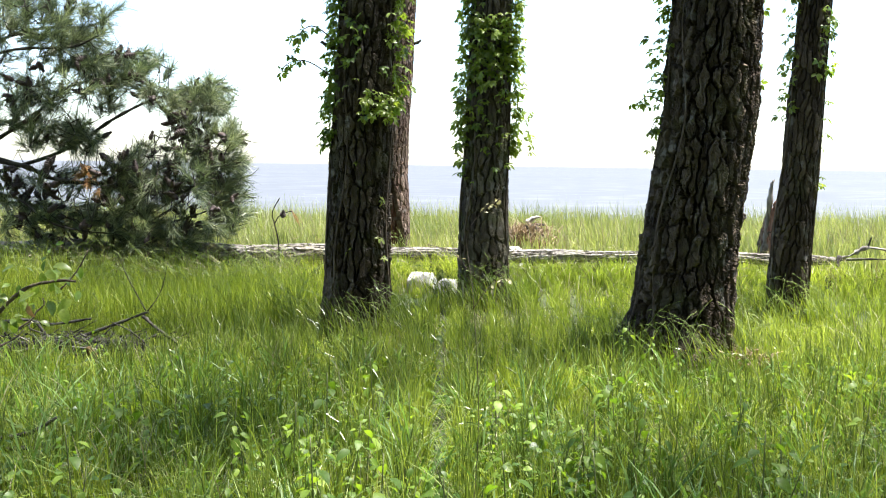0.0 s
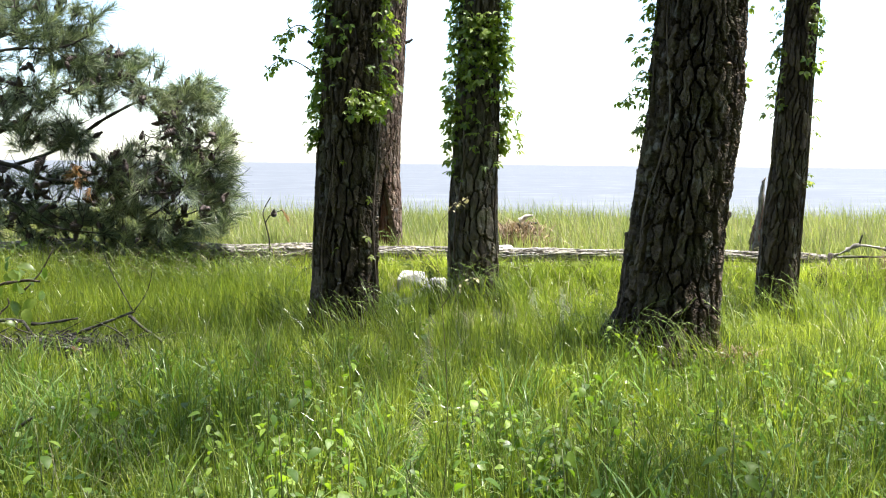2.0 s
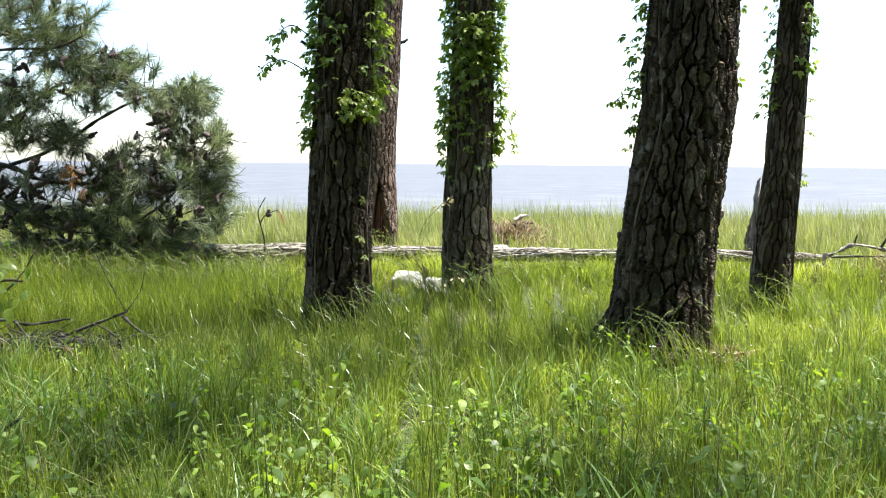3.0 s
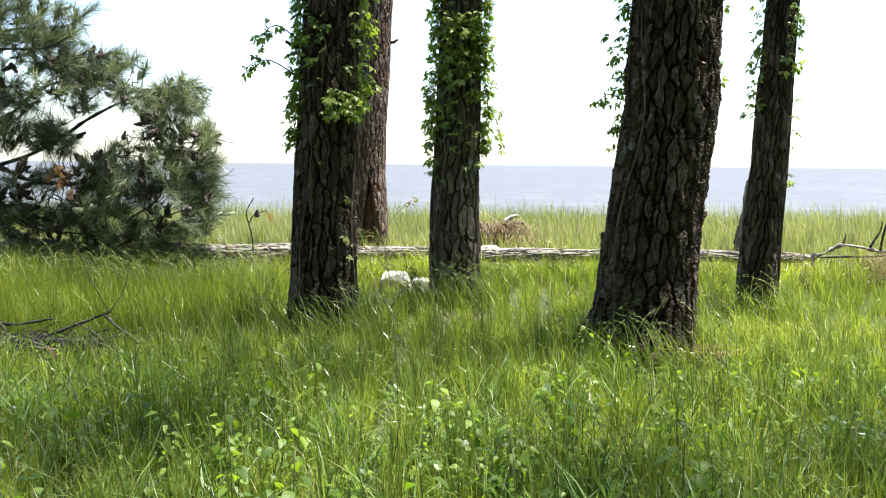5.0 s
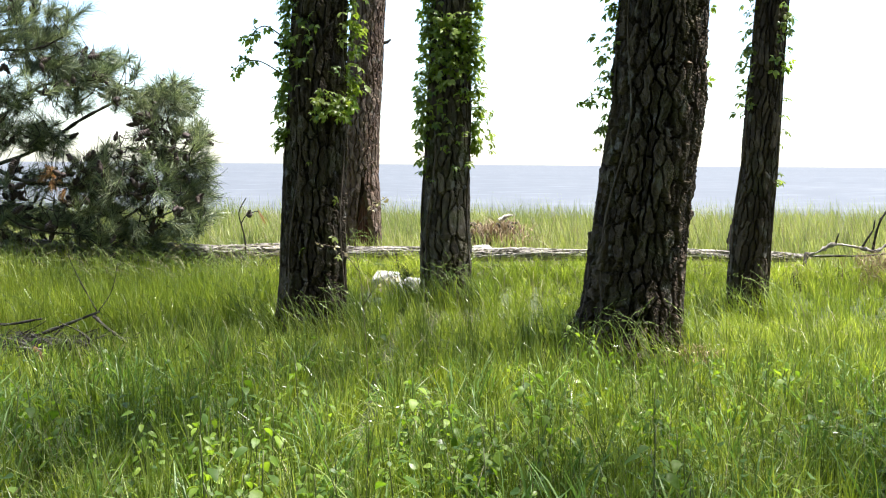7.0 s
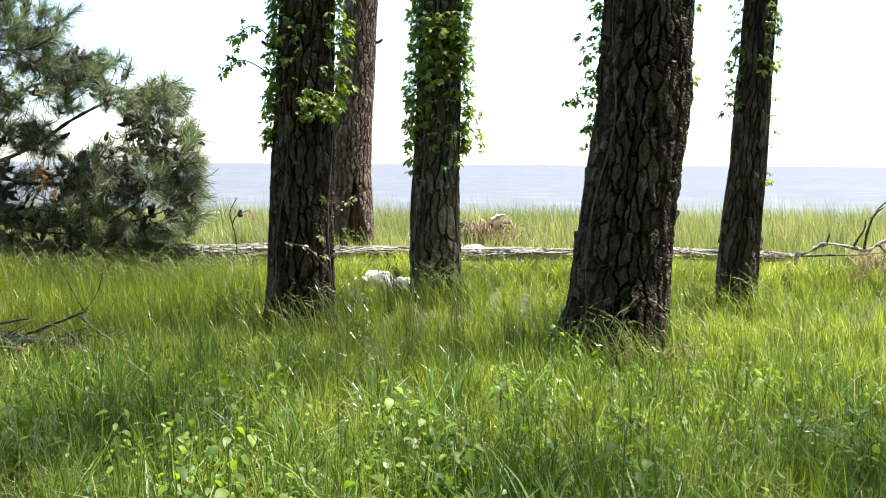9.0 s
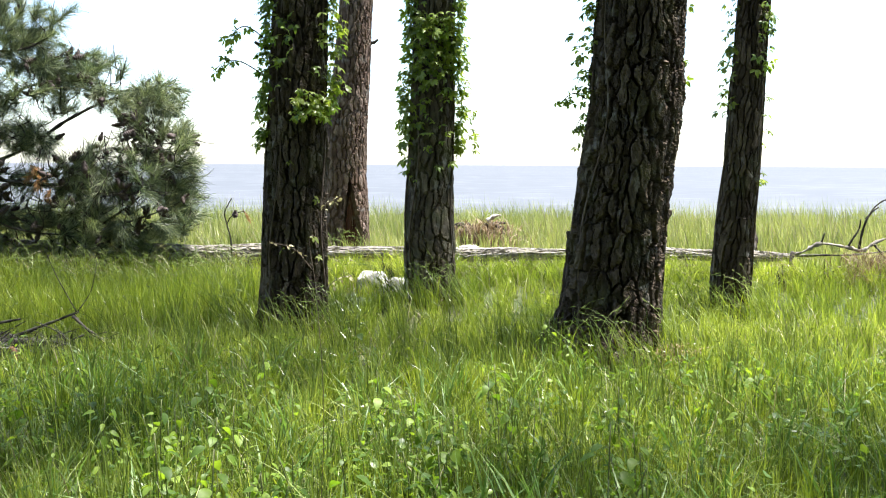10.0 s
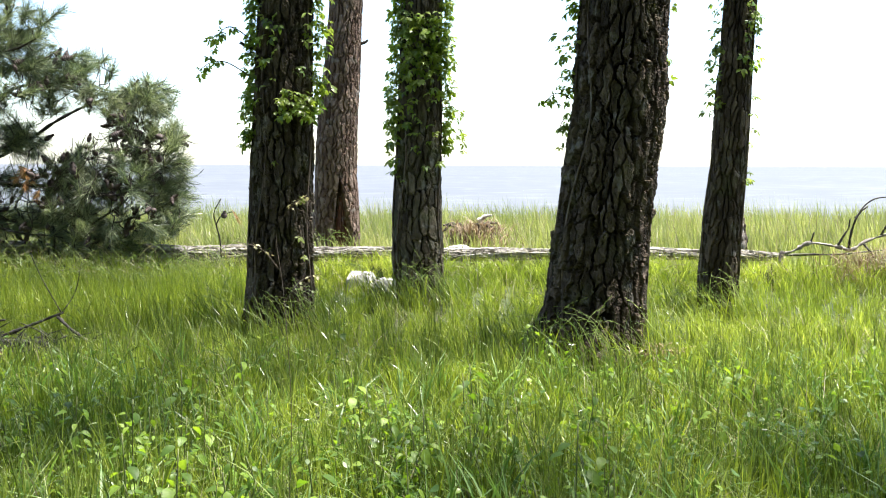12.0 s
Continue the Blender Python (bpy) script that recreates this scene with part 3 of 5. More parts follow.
vine(AT_A, 61, "green creeper with drooping leaves climbing a dark pine trunk",
     [(-105, -58, 1.22, 2.7, 215, 0.07, 0.3), (-60, -5, 1.35, 2.7, 24, 0.05, 0.2), (66, 114, 1.5, 2.75, 150, 0.10, 0.9),
      (0, 70, 1.4, 1.58, 50, 0.12, 0.8), (-40, 60, 1.62, 2.4, 18, 0.05, 0.4), (-20, 80, 0.5, 1.3, 4, 0.02, 0.6)],
     [(-75, 0.1, 2.8), (70, 0.3, 2.8), (-30, 0.2, 2.0)],
     [([(-0.70, 5.92, 1.9), (-0.82, 5.9, 1.98), (-0.9, 5.9, 1.95), (-0.95, 5.9, 1.86)], 12, 0.4), ([(-0.72, 5.9, 1.68), (-0.86, 5.9, 1.76), (-0.96, 5.9, 1.76), (-1.05, 5.9, 1.7)], 13, 0.6)])
vine(AT_C, 62, "dense green creeper wrapped round a pine trunk",
     [(-108, -48, 1.35, 2.8, 280, 0.07, 0.6), (-40, 60, 1.78, 2.22, 170, 0.09, 0.55), (-40, 40, 2.24, 2.8, 12, 0.06, 0.5), (-40, 30, 1.4, 1.78, 22, 0.06, 0.5), (45, 105, 1.55, 2.8, 150, 0.08, 0.85),
      (70, 105, 1.22, 1.56, 60, 0.16, 0.85), (-100, -50, 0.98, 1.35, 18, 0.05, 0.3), (-40, 50, 1.0, 1.7, 14, 0.04, 0.4)],
     [(-70, 0.1, 2.9), (65, 0.2, 2.9), (-40, 0.2, 1.8)])
vine(AT_D, 63, "sparse creeper hanging beside a thick pine trunk",
     [(-108, -82, 1.5, 2.6, 50, 0.11, 0.7), (84, 104, 1.5, 2.5, 12, 0.04, 0.8), (-98, -86, 1.95, 2.5, 18, 0.05, 0.9), (-110, -88, 1.2, 1.5, 8, 0.06, 0.5)],
     [(-90, 0.2, 2.7), (-52, 0.2, 2.2), (95, 0.3, 2.4)],
     [([(1.25, 5.35, 1.5), (1.17, 5.33, 1.53), (1.09, 5.33, 1.47)], 7, 0.5), ([(1.24, 5.35, 1.42), (1.2, 5.33, 1.36), (1.18, 5.33, 1.3)], 6, 0.4)])
vine(AT_E, 64, "sparse creeper on a slender leaning pine trunk",
     [(-105, -65, 1.45, 2.6, 62, 0.06, 0.75), (60, 110, 1.0, 2.5, 20, 0.03, 0.6), (0, 50, 1.7, 2.3, 18, 0.04, 0.4)],
     [(-80, 0.2, 2.6), (60, 0.2, 2.5)])


# ---- young pine with cones, beside the log ----
CONE_V = []
for i in range(13):
    s = i / 12
    rr = 0.019 * math.sin(min(1, s * 1.12 + 0.14) * 2.75) ** 0.75 + 0.0015
    for j in range(12):
        a = (j + 0.5 * (i % 2)) * 0.5236
        k = rr * (1.14 if i % 2 else 0.9)
        CONE_V.append((k * math.cos(a), k * math.sin(a), 0.082 * s))
CONE_Q = [(i * 12 + j, i * 12 + (j + 1) % 12, (i + 1) * 12 + (j + 1) % 12, (i + 1) * 12 + j) for i in range(12) for j in range(12)]
CONE_MESH = mesh_arrays("cone", np.array(CONE_V), np.array(CONE_Q), smooth=False)
CONE_MESH.materials.append(CONE)


def coned_pine():
    rng = np.random.default_rng(77)
    o = np.array([-4.15, 7.7, 0.1])
    t = thing("young_pine", tuple(o), "bushy young pine with long needles and many brown cones", "tree")
    branch("trunk", [(0, 0, -0.1), (0.05, 0, 1.0), (0.12, 0, 2.2), (0.15, 0, 3.3)], 0.075, 0.02, TWIG, t, 1, 6, 10)
    # main limbs: rows of (x, z), depth at the root and at the tip, thickness
    limbs = [
        ([(-4.1, 1.05), (-3.52, 1.45), (-3.14, 1.75), (-2.76, 1.83), (-2.5, 2.0)], 7.7, 8.1, 0.021),
        ([(-4.1, 0.9), (-3.2, 1.19), (-2.77, 1.46), (-2.47, 1.64), (-2.04, 1.75), (-1.93, 1.8)], 7.7, 7.95, 0.019),
        ([(-4.1, 1.2), (-3.42, 1.07), (-3.15, 0.96), (-2.62, 0.92), (-2.19, 0.86), (-1.97, 0.97), (-1.76, 1.15)], 7.55, 7.6, 0.025),
        ([(-4.05, 2.0), (-3.4, 2.2), (-3.0, 2.25), (-2.75, 2.4)], 7.8, 7.9, 0.017),
        ([(-4.05, 1.75), (-3.5, 1.98), (-3.0, 2.02), (-2.72, 2.1)], 7.5, 7.4, 0.015),
        ([(-2.62, 0.92), (-2.41, 0.62), (-2.05, 0.68), (-1.67, 0.84)], 7.55, 7.6, 0.012),
        ([(-2.41, 0.62), (-2.19, 0.8), (-2.02, 1.07), (-1.86, 1.34)], 7.6, 7.9, 0.011),
        ([(-4.05, 0.8), (-3.5, 0.82), (-3.1, 0.6), (-2.6, 0.52)], 7.5, 7.4, 0.013),
    ]
    net, ends, ways, twigs, cones = [], [], [], [], []
    for i, (pts, y0, y1, r) in enumerate(limbs):
        n = len(pts) - 1
        p3 = [np.array([x, y0 + (y1 - y0) * k / n + 0.05 * math.sin(2.1 * k + i), z]) - o for k, (x, z) in enumerate(pts)]
        limb = branch("limb", p3, r, 0.006, DEAD_WOOD, t, 80 + i, 7, 7, 0.3)
        for p in smooth_line(p3, 8)[2:]:
            net.append((p, limb))
        ends.append(p3[-1] + (p3[-1] - p3[-2]) * 0.15), ways.append(p3[-1] - p3[-2])
    # where the foliage hangs: x, z, half width, half height, needle brushes, bare twigs with cones
    masses = [(-3.25, 2.2, 0.54, 0.36, 135, 60), (-2.62, 1.86, 0.34, 0.17, 56, 36), (-2.2, 1.64, 0.28, 0.13, 40, 26), (-1.9, 1.66, 0.1, 0.13, 24, 6), (-1.83, 1.14, 0.17, 0.3, 60, 30), (-1.83, 0.72, 0.16, 0.2, 46, 20),
              (-2.5, 0.96, 0.24, 0.32, 66, 70), (-3.1, 1.33, 0.26, 0.16, 40, 26), (-3.42, 0.8, 0.38, 0.28, 42, 80), (-2.12, 1.1, 0.24, 0.42, 36, 150), (-3.5, 1.6, 0.26, 0.26, 44, 36), (-2.4, 0.5, 0.4, 0.14, 56, 30),
              (-3.1, 0.56, 0.46, 0.14, 34, 44), (-2.85, 0.88, 0.36, 0.3, 30, 90), (-2.95, 1.65, 0.3, 0.12, 22, 14)]
    want = []
    for x, z, rx, rz, brushes, bare in masses:
        for k in range(brushes + bare):
            a, q = rng.uniform(0, 6.283), math.sqrt(rng.uniform())
            want.append((np.array([x + rx * q * math.cos(a), 7.72 + rng.normal(0, 0.22), z + rz * q * math.sin(a)]) - o, k < brushes))
    heads = np.array([p for p, _ in net])
    order = np.argsort([np.linalg.norm(heads - p, axis=1).min() for p, _ in want])
    for i in order:
        e, needled = want[i]
        heads = np.array([p for p, _ in net])
        gap = np.linalg.norm(heads - e, axis=1) + 0.35 * np.clip(heads[:, 0] - e[0], 0, 1)
        root, limb = net[int(np.argmin(gap))]
        span = np.linalg.norm(e - root)
        line = smooth_line([root, root + (e - root) * 0.5 + np.array([0, 0, -0.12 * span]) + rng.normal(0, 0.06 * span, 3), e], 4)
        twigs.append(tube_arrays(line, 0.0045 + 0.004 * min(span, 0.6), 0.0032, 5, rng, 0.15))
        for p in line[2:]:
            net.append((p, limb))
        d = line[-1] - line[-2]
        d /= np.linalg.norm(d) + 1e-9
        if needled:
            ends.append(e + d * 0.03), ways.append(d + (0.25, rng.normal(0, 0.3), rng.normal(0.2, 0.25)))
        elif rng.uniform() < 0.34:
            for c in range(rng.integers(1, 4)):
                cones.append((line[rng.integers(4, len(line))] + (0, -0.12 * rng.uniform(), 0), d * 0.8 + rng.normal(0, 0.5, 3), limb))
        else:
            fork = d + rng.normal(0, 0.7, 3)
            twigs.append(tube_arrays(smooth_line([line[-3], line[-3] + fork * 0.06, line[-3] + fork * 0.12 + (0, 0, 0.02)], 3), 0.0036, 0.0022, 4))
    tagged(add_mesh("twig", toned(mesh_arrays("twig", *joined(twigs)), 5), DEAD_WOOD, t), kind="stuff")
    v, q, tt = tuft_arrays(rng, np.array(ends), np.array(ways), 84, 0.17, 0.0032, 1.2, 0.15)
    tagged(add_mesh("needles", mesh_arrays("needles", v, q, tt, smooth=False), NEEDLE, t), kind="stuff")
    for p, d, limb in cones:
        ob = add_mesh("cone", CONE_MESH, None, limb)
        way = Vector(d) + Vector((0.1, -0.2, rng.uniform(-0.2, 0.5)))
        k = rng.uniform(0.85, 1.2)
        ob.matrix_basis = Matrix.Translation(Vector(p)) @ way.to_track_quat('Z', 'Y').to_matrix().to_4x4() @ Matrix.Diagonal((k, k, k, 1))
    dead = np.array([(-2.83, 7.3, 1.06), (-2.76, 7.28, 1.0), (-2.88, 7.3, 1.0), (-2.8, 7.28, 0.93), (-2.74, 7.3, 0.86)]) - o
    dd = np.array([(0.6, -0.4, -0.5), (0.8, -0.2, -0.2), (-0.7, -0.4, -0.5), (0.3, -0.5, -0.7), (-0.2, -0.5, -0.6)])
    add_mesh("dead_needles", mesh_arrays("dead_needles", *tuft_arrays(rng, dead, dd, 90, 0.085, 0.0038, 1.1, 0.07), smooth=False), ORANGE, t, "tuft of dry orange dead needles")


coned_pine()


# ---- fallen log ----
def fallen_log():
    o = Vector((-0.5, 7.92, 0.12))
    t = thing("fallen_log", tuple(o), "long weathered grey fallen pine log lying in the grass", "log")
    pts = [(-5.6, 8.1, 0.29), (-4.0, 8.02, 0.29), (-2.6, 7.97, 0.29), (-1.7, 7.95, 0.32), (-0.4, 7.9, 0.35), (0.9, 7.9, 0.352), (2.3, 7.88, 0.362), (3.05, 7.86, 0.35), (3.4, 7.85, 0.345)]
    line = smooth_line(pts, 70) - np.array(o)
    n = len(line)
    rad = np.interp(np.linspace(0, 1, n), [0, 0.2, 0.42, 0.5, 0.7, 0.88, 1], [0.14, 0.13, 0.095, 0.056, 0.053, 0.05, 0.026])
    add_mesh("log_trunk", barked("log_trunk", line, rad, 72, 21, 0.045, 0.3, 0.018, 0.2), LOG_BARK, t)
    k = [Vector(p) - o for p in ((3.3, 7.85, 0.33), (3.5, 7.84, 0.4), (3.63, 7.83, 0.465), (3.84, 7.83, 0.44), (3.99, 7.84, 0.41), (4.12, 7.86, 0.48), (4.35, 7.88, 0.55), (4.8, 7.95, 0.62))]
    branch("limb", k, 0.016, 0.009, LOG_BARK, t, 31, 6, 10, 0.6)
    branch("limb", [Vector(p) - o for p in ((3.3, 7.85, 0.35), (3.6, 7.9, 0.36), (3.95, 7.95, 0.36), (4.4, 8.0, 0.4))], 0.01, 0.006, DEAD_WOOD, t, 32, 6, 8, 0.5)
    branch("limb", [Vector(p) - o for p in ((3.4, 7.83, 0.39), (3.37, 7.78, 0.3), (3.45, 7.74, 0.18), (3.5, 7.72, 0.1))], 0.022, 0.01, DEAD_WOOD, t, 33, 6, 6)
    for i, p in enumerate((((3.97, 7.85, 0.42), (3.98, 7.83, 0.56), (4.02, 7.82, 0.7), (4.09, 7.82, 0.8), (4.18, 7.82, 0.85), (4.3, 7.82, 0.86)),
                           ((4.01, 7.83, 0.68), (4.06, 7.84, 0.74), (4.12, 7.85, 0.78)), ((3.87, 7.83, 0.45), (3.91, 7.82, 0.53), (3.95, 7.82, 0.6), (3.96, 7.82, 0.68)),
                           ((3.64, 7.83, 0.48), (3.66, 7.82, 0.56)), ((4.25, 7.87, 0.53), (4.3, 7.86, 0.63), (4.4, 7.86, 0.72)), ((4.1, 7.86, 0.46), (4.16, 7.8, 0.36), (4.2, 7.75, 0.22)))):
        branch("twig", [Vector(q) - o for q in p], 0.011, 0.005, DEAD_WOOD, t, 40 + i, 5, 5)
    return t


fallen_log()


# ---- broken stump behind the slender pine ----
def snag():
    o = Vector((3.05, 8.32, 0.1))
    t = thing("broken_stump", tuple(o), "splintered grey stump with red rotten wood inside", "stump")
    rng = np.random.default_rng(9)
    z = np.arange(-0.1, 0.5, 0.012)
    ring = np.stack([0.02 * np.sin(z * 6), 0 * z, z], -1)
    add_mesh("trunk", barked("trunk", ring, 0.19 - 0.05 * z, 60, 5, 0.05, 0.14, 0.02, 0.1), BARK, t)
    for i, (a, h, r, mat) in enumerate(((-104, 0.56, 0.045, BARK), (-88, 0.66, 0.04, BARK_RED), (-72, 0.72, 0.034, BARK_RED), (-66, 0.93, 0.042, GREY_LIMB), (-58, 0.7, 0.034, ROT_WOOD), (-48, 0.76, 0.03, ROT_WOOD), (-30, 0.74, 0.034, ROT_WOOD), (-10, 0.6, 0.05, ROT_WOOD), (15, 0.66, 0.045, ROT_WOOD),
                                        (45, 0.58, 0.05, GREY_LIMB), (75, 0.62, 0.05, BARK), (110, 0.58, 0.05, BARK), (170, 0.6, 0.05, BARK), (-140, 0.64, 0.05, BARK))):
        x, y = 0.145 * math.sin(radians(a)), -0.145 * math.cos(radians(a))
        branch("splinter", [(x, y, 0.25), (x * 0.98 + 0.01, y, 0.25 + (h - 0.25) * 0.5), (x * 0.9 + 0.015, y, h - 0.06), (x * 0.85 + 0.03, y, h)], r, 0.006, mat, t, 60 + i, 6, 9, 0.28,
               "red rotten heartwood" if mat is ROT_WOOD else "bleached splintered wood" if mat is GREY_WOOD else "")


snag()


# ---- root clump out in the marsh grass ----
def root_clump():
    o = Vector((0.75, 9.3, 0.12))
    t = thing("root_clump", tuple(o), "uprooted brown stump with dead roots and bracken", "stump")
    rng = np.random.default_rng(17)
    z = np.arange(-0.1, 0.36, 0.015)
    add_mesh("stump", barked("stump", np.stack([0.0 * z, 0 * z, z], -1), 0.2 - 0.2 * (z - 0.1) ** 2, 40, 8, 0.06, 0.1, 0.03, 0.2), BARK_RED, t)
    for i in range(9):
        a = rng.uniform(0, 6.28)
        d = np.array([math.cos(a), 0.6 * math.sin(a), 0])
        s = rng.uniform(0.2, 0.34)
        branch("root", [np.array([0, 0, 0.28]) + d * 0.1, np.array([0, 0, 0.4]) + d * s * 0.6, np.array([0, 0, 0.3 + rng.uniform(-0.1, 0.15)]) + d * s], 0.03, 0.01, DEAD_WOOD, t, i, 5, 6, 0.3)
    branch("root", [(0.1, -0.1, 0.44), (0.17, -0.12, 0.49), (0.23, -0.12, 0.5)], 0.028, 0.006, GREY_WOOD, t, 41, 5, 7, 0.25, "bleached pale root end")
    n = 1300
    b = np.stack([rng.normal(0.06, 0.15, n), rng.normal(-0.12, 0.1, n), rng.uniform(0.0, 0.36, n)], -1)
    br = add_mesh("dead_bracken", mesh_arrays("dead_bracken", *blade_arrays(rng, b, rng.uniform(0.08, 0.22, n), rng.uniform(0.006, 0.014, n), rng.uniform(0.3, 1.4, n)), smooth=False), RUST, t)
    tagged(br, kind="stuff")


root_clump()


# ---- dead brush, twigs, stones and sticks ----
def brush_pile():
    o = Vector((-2.0, 5.15, 0.0))
    t = thing("dead_branch", tuple(o), "dark lichened dead branches lying in the grass", "branch")
    lines = [
        ([(-2.62, 5.1, 0.17), (-2.38, 5.1, 0.21), (-2.22, 5.08, 0.19), (-1.97, 5.02, 0.235)], 0.013, 0.007), ([(-2.3, 5.09, 0.2), (-2.2, 5.0, 0.14), (-2.1, 4.95, 0.1), (-2.0, 4.9, 0.07)], 0.009, 0.006),
        ([(-2.7, 5.2, 0.04), (-2.3, 5.15, 0.06), (-2.09, 5.1, 0.11), (-1.87, 5.1, 0.19), (-1.68, 5.1, 0.265)], 0.017, 0.007), ([(-1.69, 5.1, 0.26), (-1.79, 5.1, 0.45), (-1.85, 5.1, 0.59)], 0.0035, 0.0018),
        ([(-1.69, 5.1, 0.26), (-1.61, 5.1, 0.38), (-1.57, 5.1, 0.54)], 0.0035, 0.0018), ([(-1.71, 5.1, 0.24), (-1.62, 5.05, 0.18), (-1.48, 5.0, 0.1)], 0.011, 0.007),
        ([(-2.7, 5.0, 0.06), (-2.13, 5.0, 0.11), (-1.81, 5.02, 0.11), (-1.6, 5.05, 0.06)], 0.018, 0.009), ([(-2.6, 4.9, 0.12), (-2.2, 4.95, 0.06), (-1.9, 4.95, 0.03)], 0.014, 0.008)]
    for i, (p, r0, r1) in enumerate(lines):
        branch("limb" if r0 > 0.01 else "twig", [Vector(q) - o for q in p], r0, r1, DEAD_WOOD, t, 200 + i, 7, 6, 0.25)
    rng = np.random.default_rng(23)
    for i in range(70):
        x = rng.uniform(-2.75, -1.5)
        p = np.array([x, rng.uniform(4.95, 5.25), rng.uniform(0.03, 0.14)]) - np.array(o)
        d = np.array([rng.uniform(-0.6, 1.0), rng.uniform(-0.3, 0.2), rng.uniform(-0.2, 0.45)]) * rng.uniform(0.12, 0.32)
        branch("twig", [p, p + d * 0.5 + rng.normal(0, 0.012, 3), p + d], 0.005, 0.002, DEAD_WOOD, t, 220 + i, 4, 5, 0.2)
    for i in range(80):
        p = np.array([rng.uniform(-2.6, -1.42), rng.uniform(4.5, 4.98), rng.uniform(0.03, 0.17)]) - np.array(o)
        d = np.array([rng.uniform(-0.9, 1.0), rng.uniform(-0.3, 0.3), rng.uniform(-0.3, 0.4)]) * rng.uniform(0.12, 0.36)
        branch("twig", [p, p + d * 0.5 + rng.normal(0, 0.016, 3), p + d], 0.006, 0.002, GREY_LIMB if i % 9 == 0 else DEAD_WOOD, t, 320 + i, 4, 5, 0.25)
    p = Vector((-1.78, 4.6, 0.0)) - o
    branch("broken_chunk", [p + Vector((0, 0, 0.0)), p + Vector((-0.01, 0, 0.09)), p + Vector((-0.05, 0, 0.16))], 0.026, 0.015, HOLLOW_WOOD, t, 411, 5, 9, 0.3, "broken red-brown piece of bark")
    t.matrix_basis = pose(-2.04, 5.36, -0.03) @ Matrix.Diagonal((1.05, 1.05, 1.05, 1))


brush_pile()


def low_branch():
    o = Vector((-1.45, 3.2, 0.0))
    t = thing("dead_branch", tuple(o), "short dark dead branch under the front grass", "branch")
    for i, p in enumerate((((-1.75, 3.2, 0.1), (-1.56, 3.2, 0.13), (-1.44, 3.2, 0.16), (-1.36, 3.2, 0.21)), ((-1.7, 3.15, 0.06), (-1.5, 3.15, 0.11), (-1.35, 3.18, 0.1)))):
        branch("limb", [Vector(q) - o for q in p], 0.012, 0.006, DEAD_WOOD, t, 240 + i, 6, 6, 0.25)


low_branch()


def dead_sapling():
    o = Vector((-1.36, 7.69, 0.1))
    t = thing("dead_sapling", tuple(o), "thin dead sapling with one cone and orange needles", "sapling")
    branch("stem", [Vector(q) - o for q in ((-1.36, 7.69, 0.08), (-1.37, 7.69, 0.45), (-1.4, 7.69, 0.6), (-1.42, 7.69, 0.71), (-1.36, 7.69, 0.83))], 0.008, 0.004, DEAD_WOOD, t, 1)
    branch("twig", [Vector(q) - o for q in ((-1.4, 7.69, 0.62), (-1.36, 7.68, 0.68), (-1.27, 7.67, 0.72), (-1.24, 7.67, 0.7))], 0.005, 0.003, DEAD_WOOD, t, 2)
    c = add_mesh("cone", CONE_MESH, None, t)
    c.matrix_basis = Matrix.Translation(Vector((-1.33, 7.66, 0.67)) - o) @ pose(0, 0, 0, 20, 10, 0) @ Matrix.Diagonal((1.2, 1.2, 0.75, 1))
    rng = np.random.default_rng(3)
    add_mesh("dead_needles", mesh_arrays("dead_needles", *tuft_arrays(rng, np.array([(-1.24, 7.67, 0.7)]) - np.array(o), np.array([(0.5, 0, -0.8)]), 34, 0.12, 0.003, 0.3, 0.05), smooth=False), ORANGE, t, "orange dead needles")


dead_sapling()


def stone(at, size, seed, label):
    rng = np.random.default_rng(seed)
    bm = bmesh.new()
    for i in range(26):
        d = rng.normal(0, 1, 3)
        d /= np.linalg.norm(d)
        d = np.sign(d) * np.abs(d) ** 0.7 * rng.uniform(0.88, 1.1)
        bm.verts.new((d[0] * size[0], d[1] * size[1], d[2] * size[2]))
    hull = bmesh.ops.convex_hull(bm, input=bm.verts)
    bmesh.ops.delete(bm, geom=[g for g in hull["geom_interior"] if isinstance(g, bmesh.types.BMVert)], context='VERTS')
    bmesh.ops.bevel(bm, geom=list(bm.edges), offset=0.012, segments=2, profile=0.6, affect='EDGES')
    me = bpy.data.meshes.new("rock")
    bm.to_mesh(me)
    bm.free()
    ob = add_mesh("rock", me, ROCK)
    ob.location = at
    return tagged(ob, label, "rock", "pale stones")


stone((-0.165, 7.42, 0.12), (0.135, 0.09, 0.15), 2, "rounded pale grey stone half sunk in grass")
stone((0.05, 7.37, 0.1), (0.14, 0.07, 0.115), 5, "flat white stone lying beside a pine")


# lump of bleached driftwood, shaped and coloured like the stones
stone((0.62, 8.5, 0.24), (0.17, 0.1, 0.15), 8, "stone-like lump of bleached driftwood behind the fallen log")


def stick(points, r, mat, label, seed):
    o = Vector(points[1])
    ob = branch("stick", [Vector(p) - o for p in points], r, r * 0.6, mat, None, seed, 8, 7, 0.2)
    ob.location = o
    return tagged(ob, label, "stick")


stick([(0.52, 7.76, 0.1), (0.62, 7.75, 0.215), (0.78, 7.75, 0.225), (0.93, 7.75, 0.18)], 0.007, GREY_WOOD, "thin bleached stick arched over the grass", 3)
stick([(0.155, 6.72, 0.28), (0.16, 6.7, 0.18), (0.17, 6.68, 0.0)], 0.008, GREY_WOOD, "pale upright stick against a pine trunk", 4)


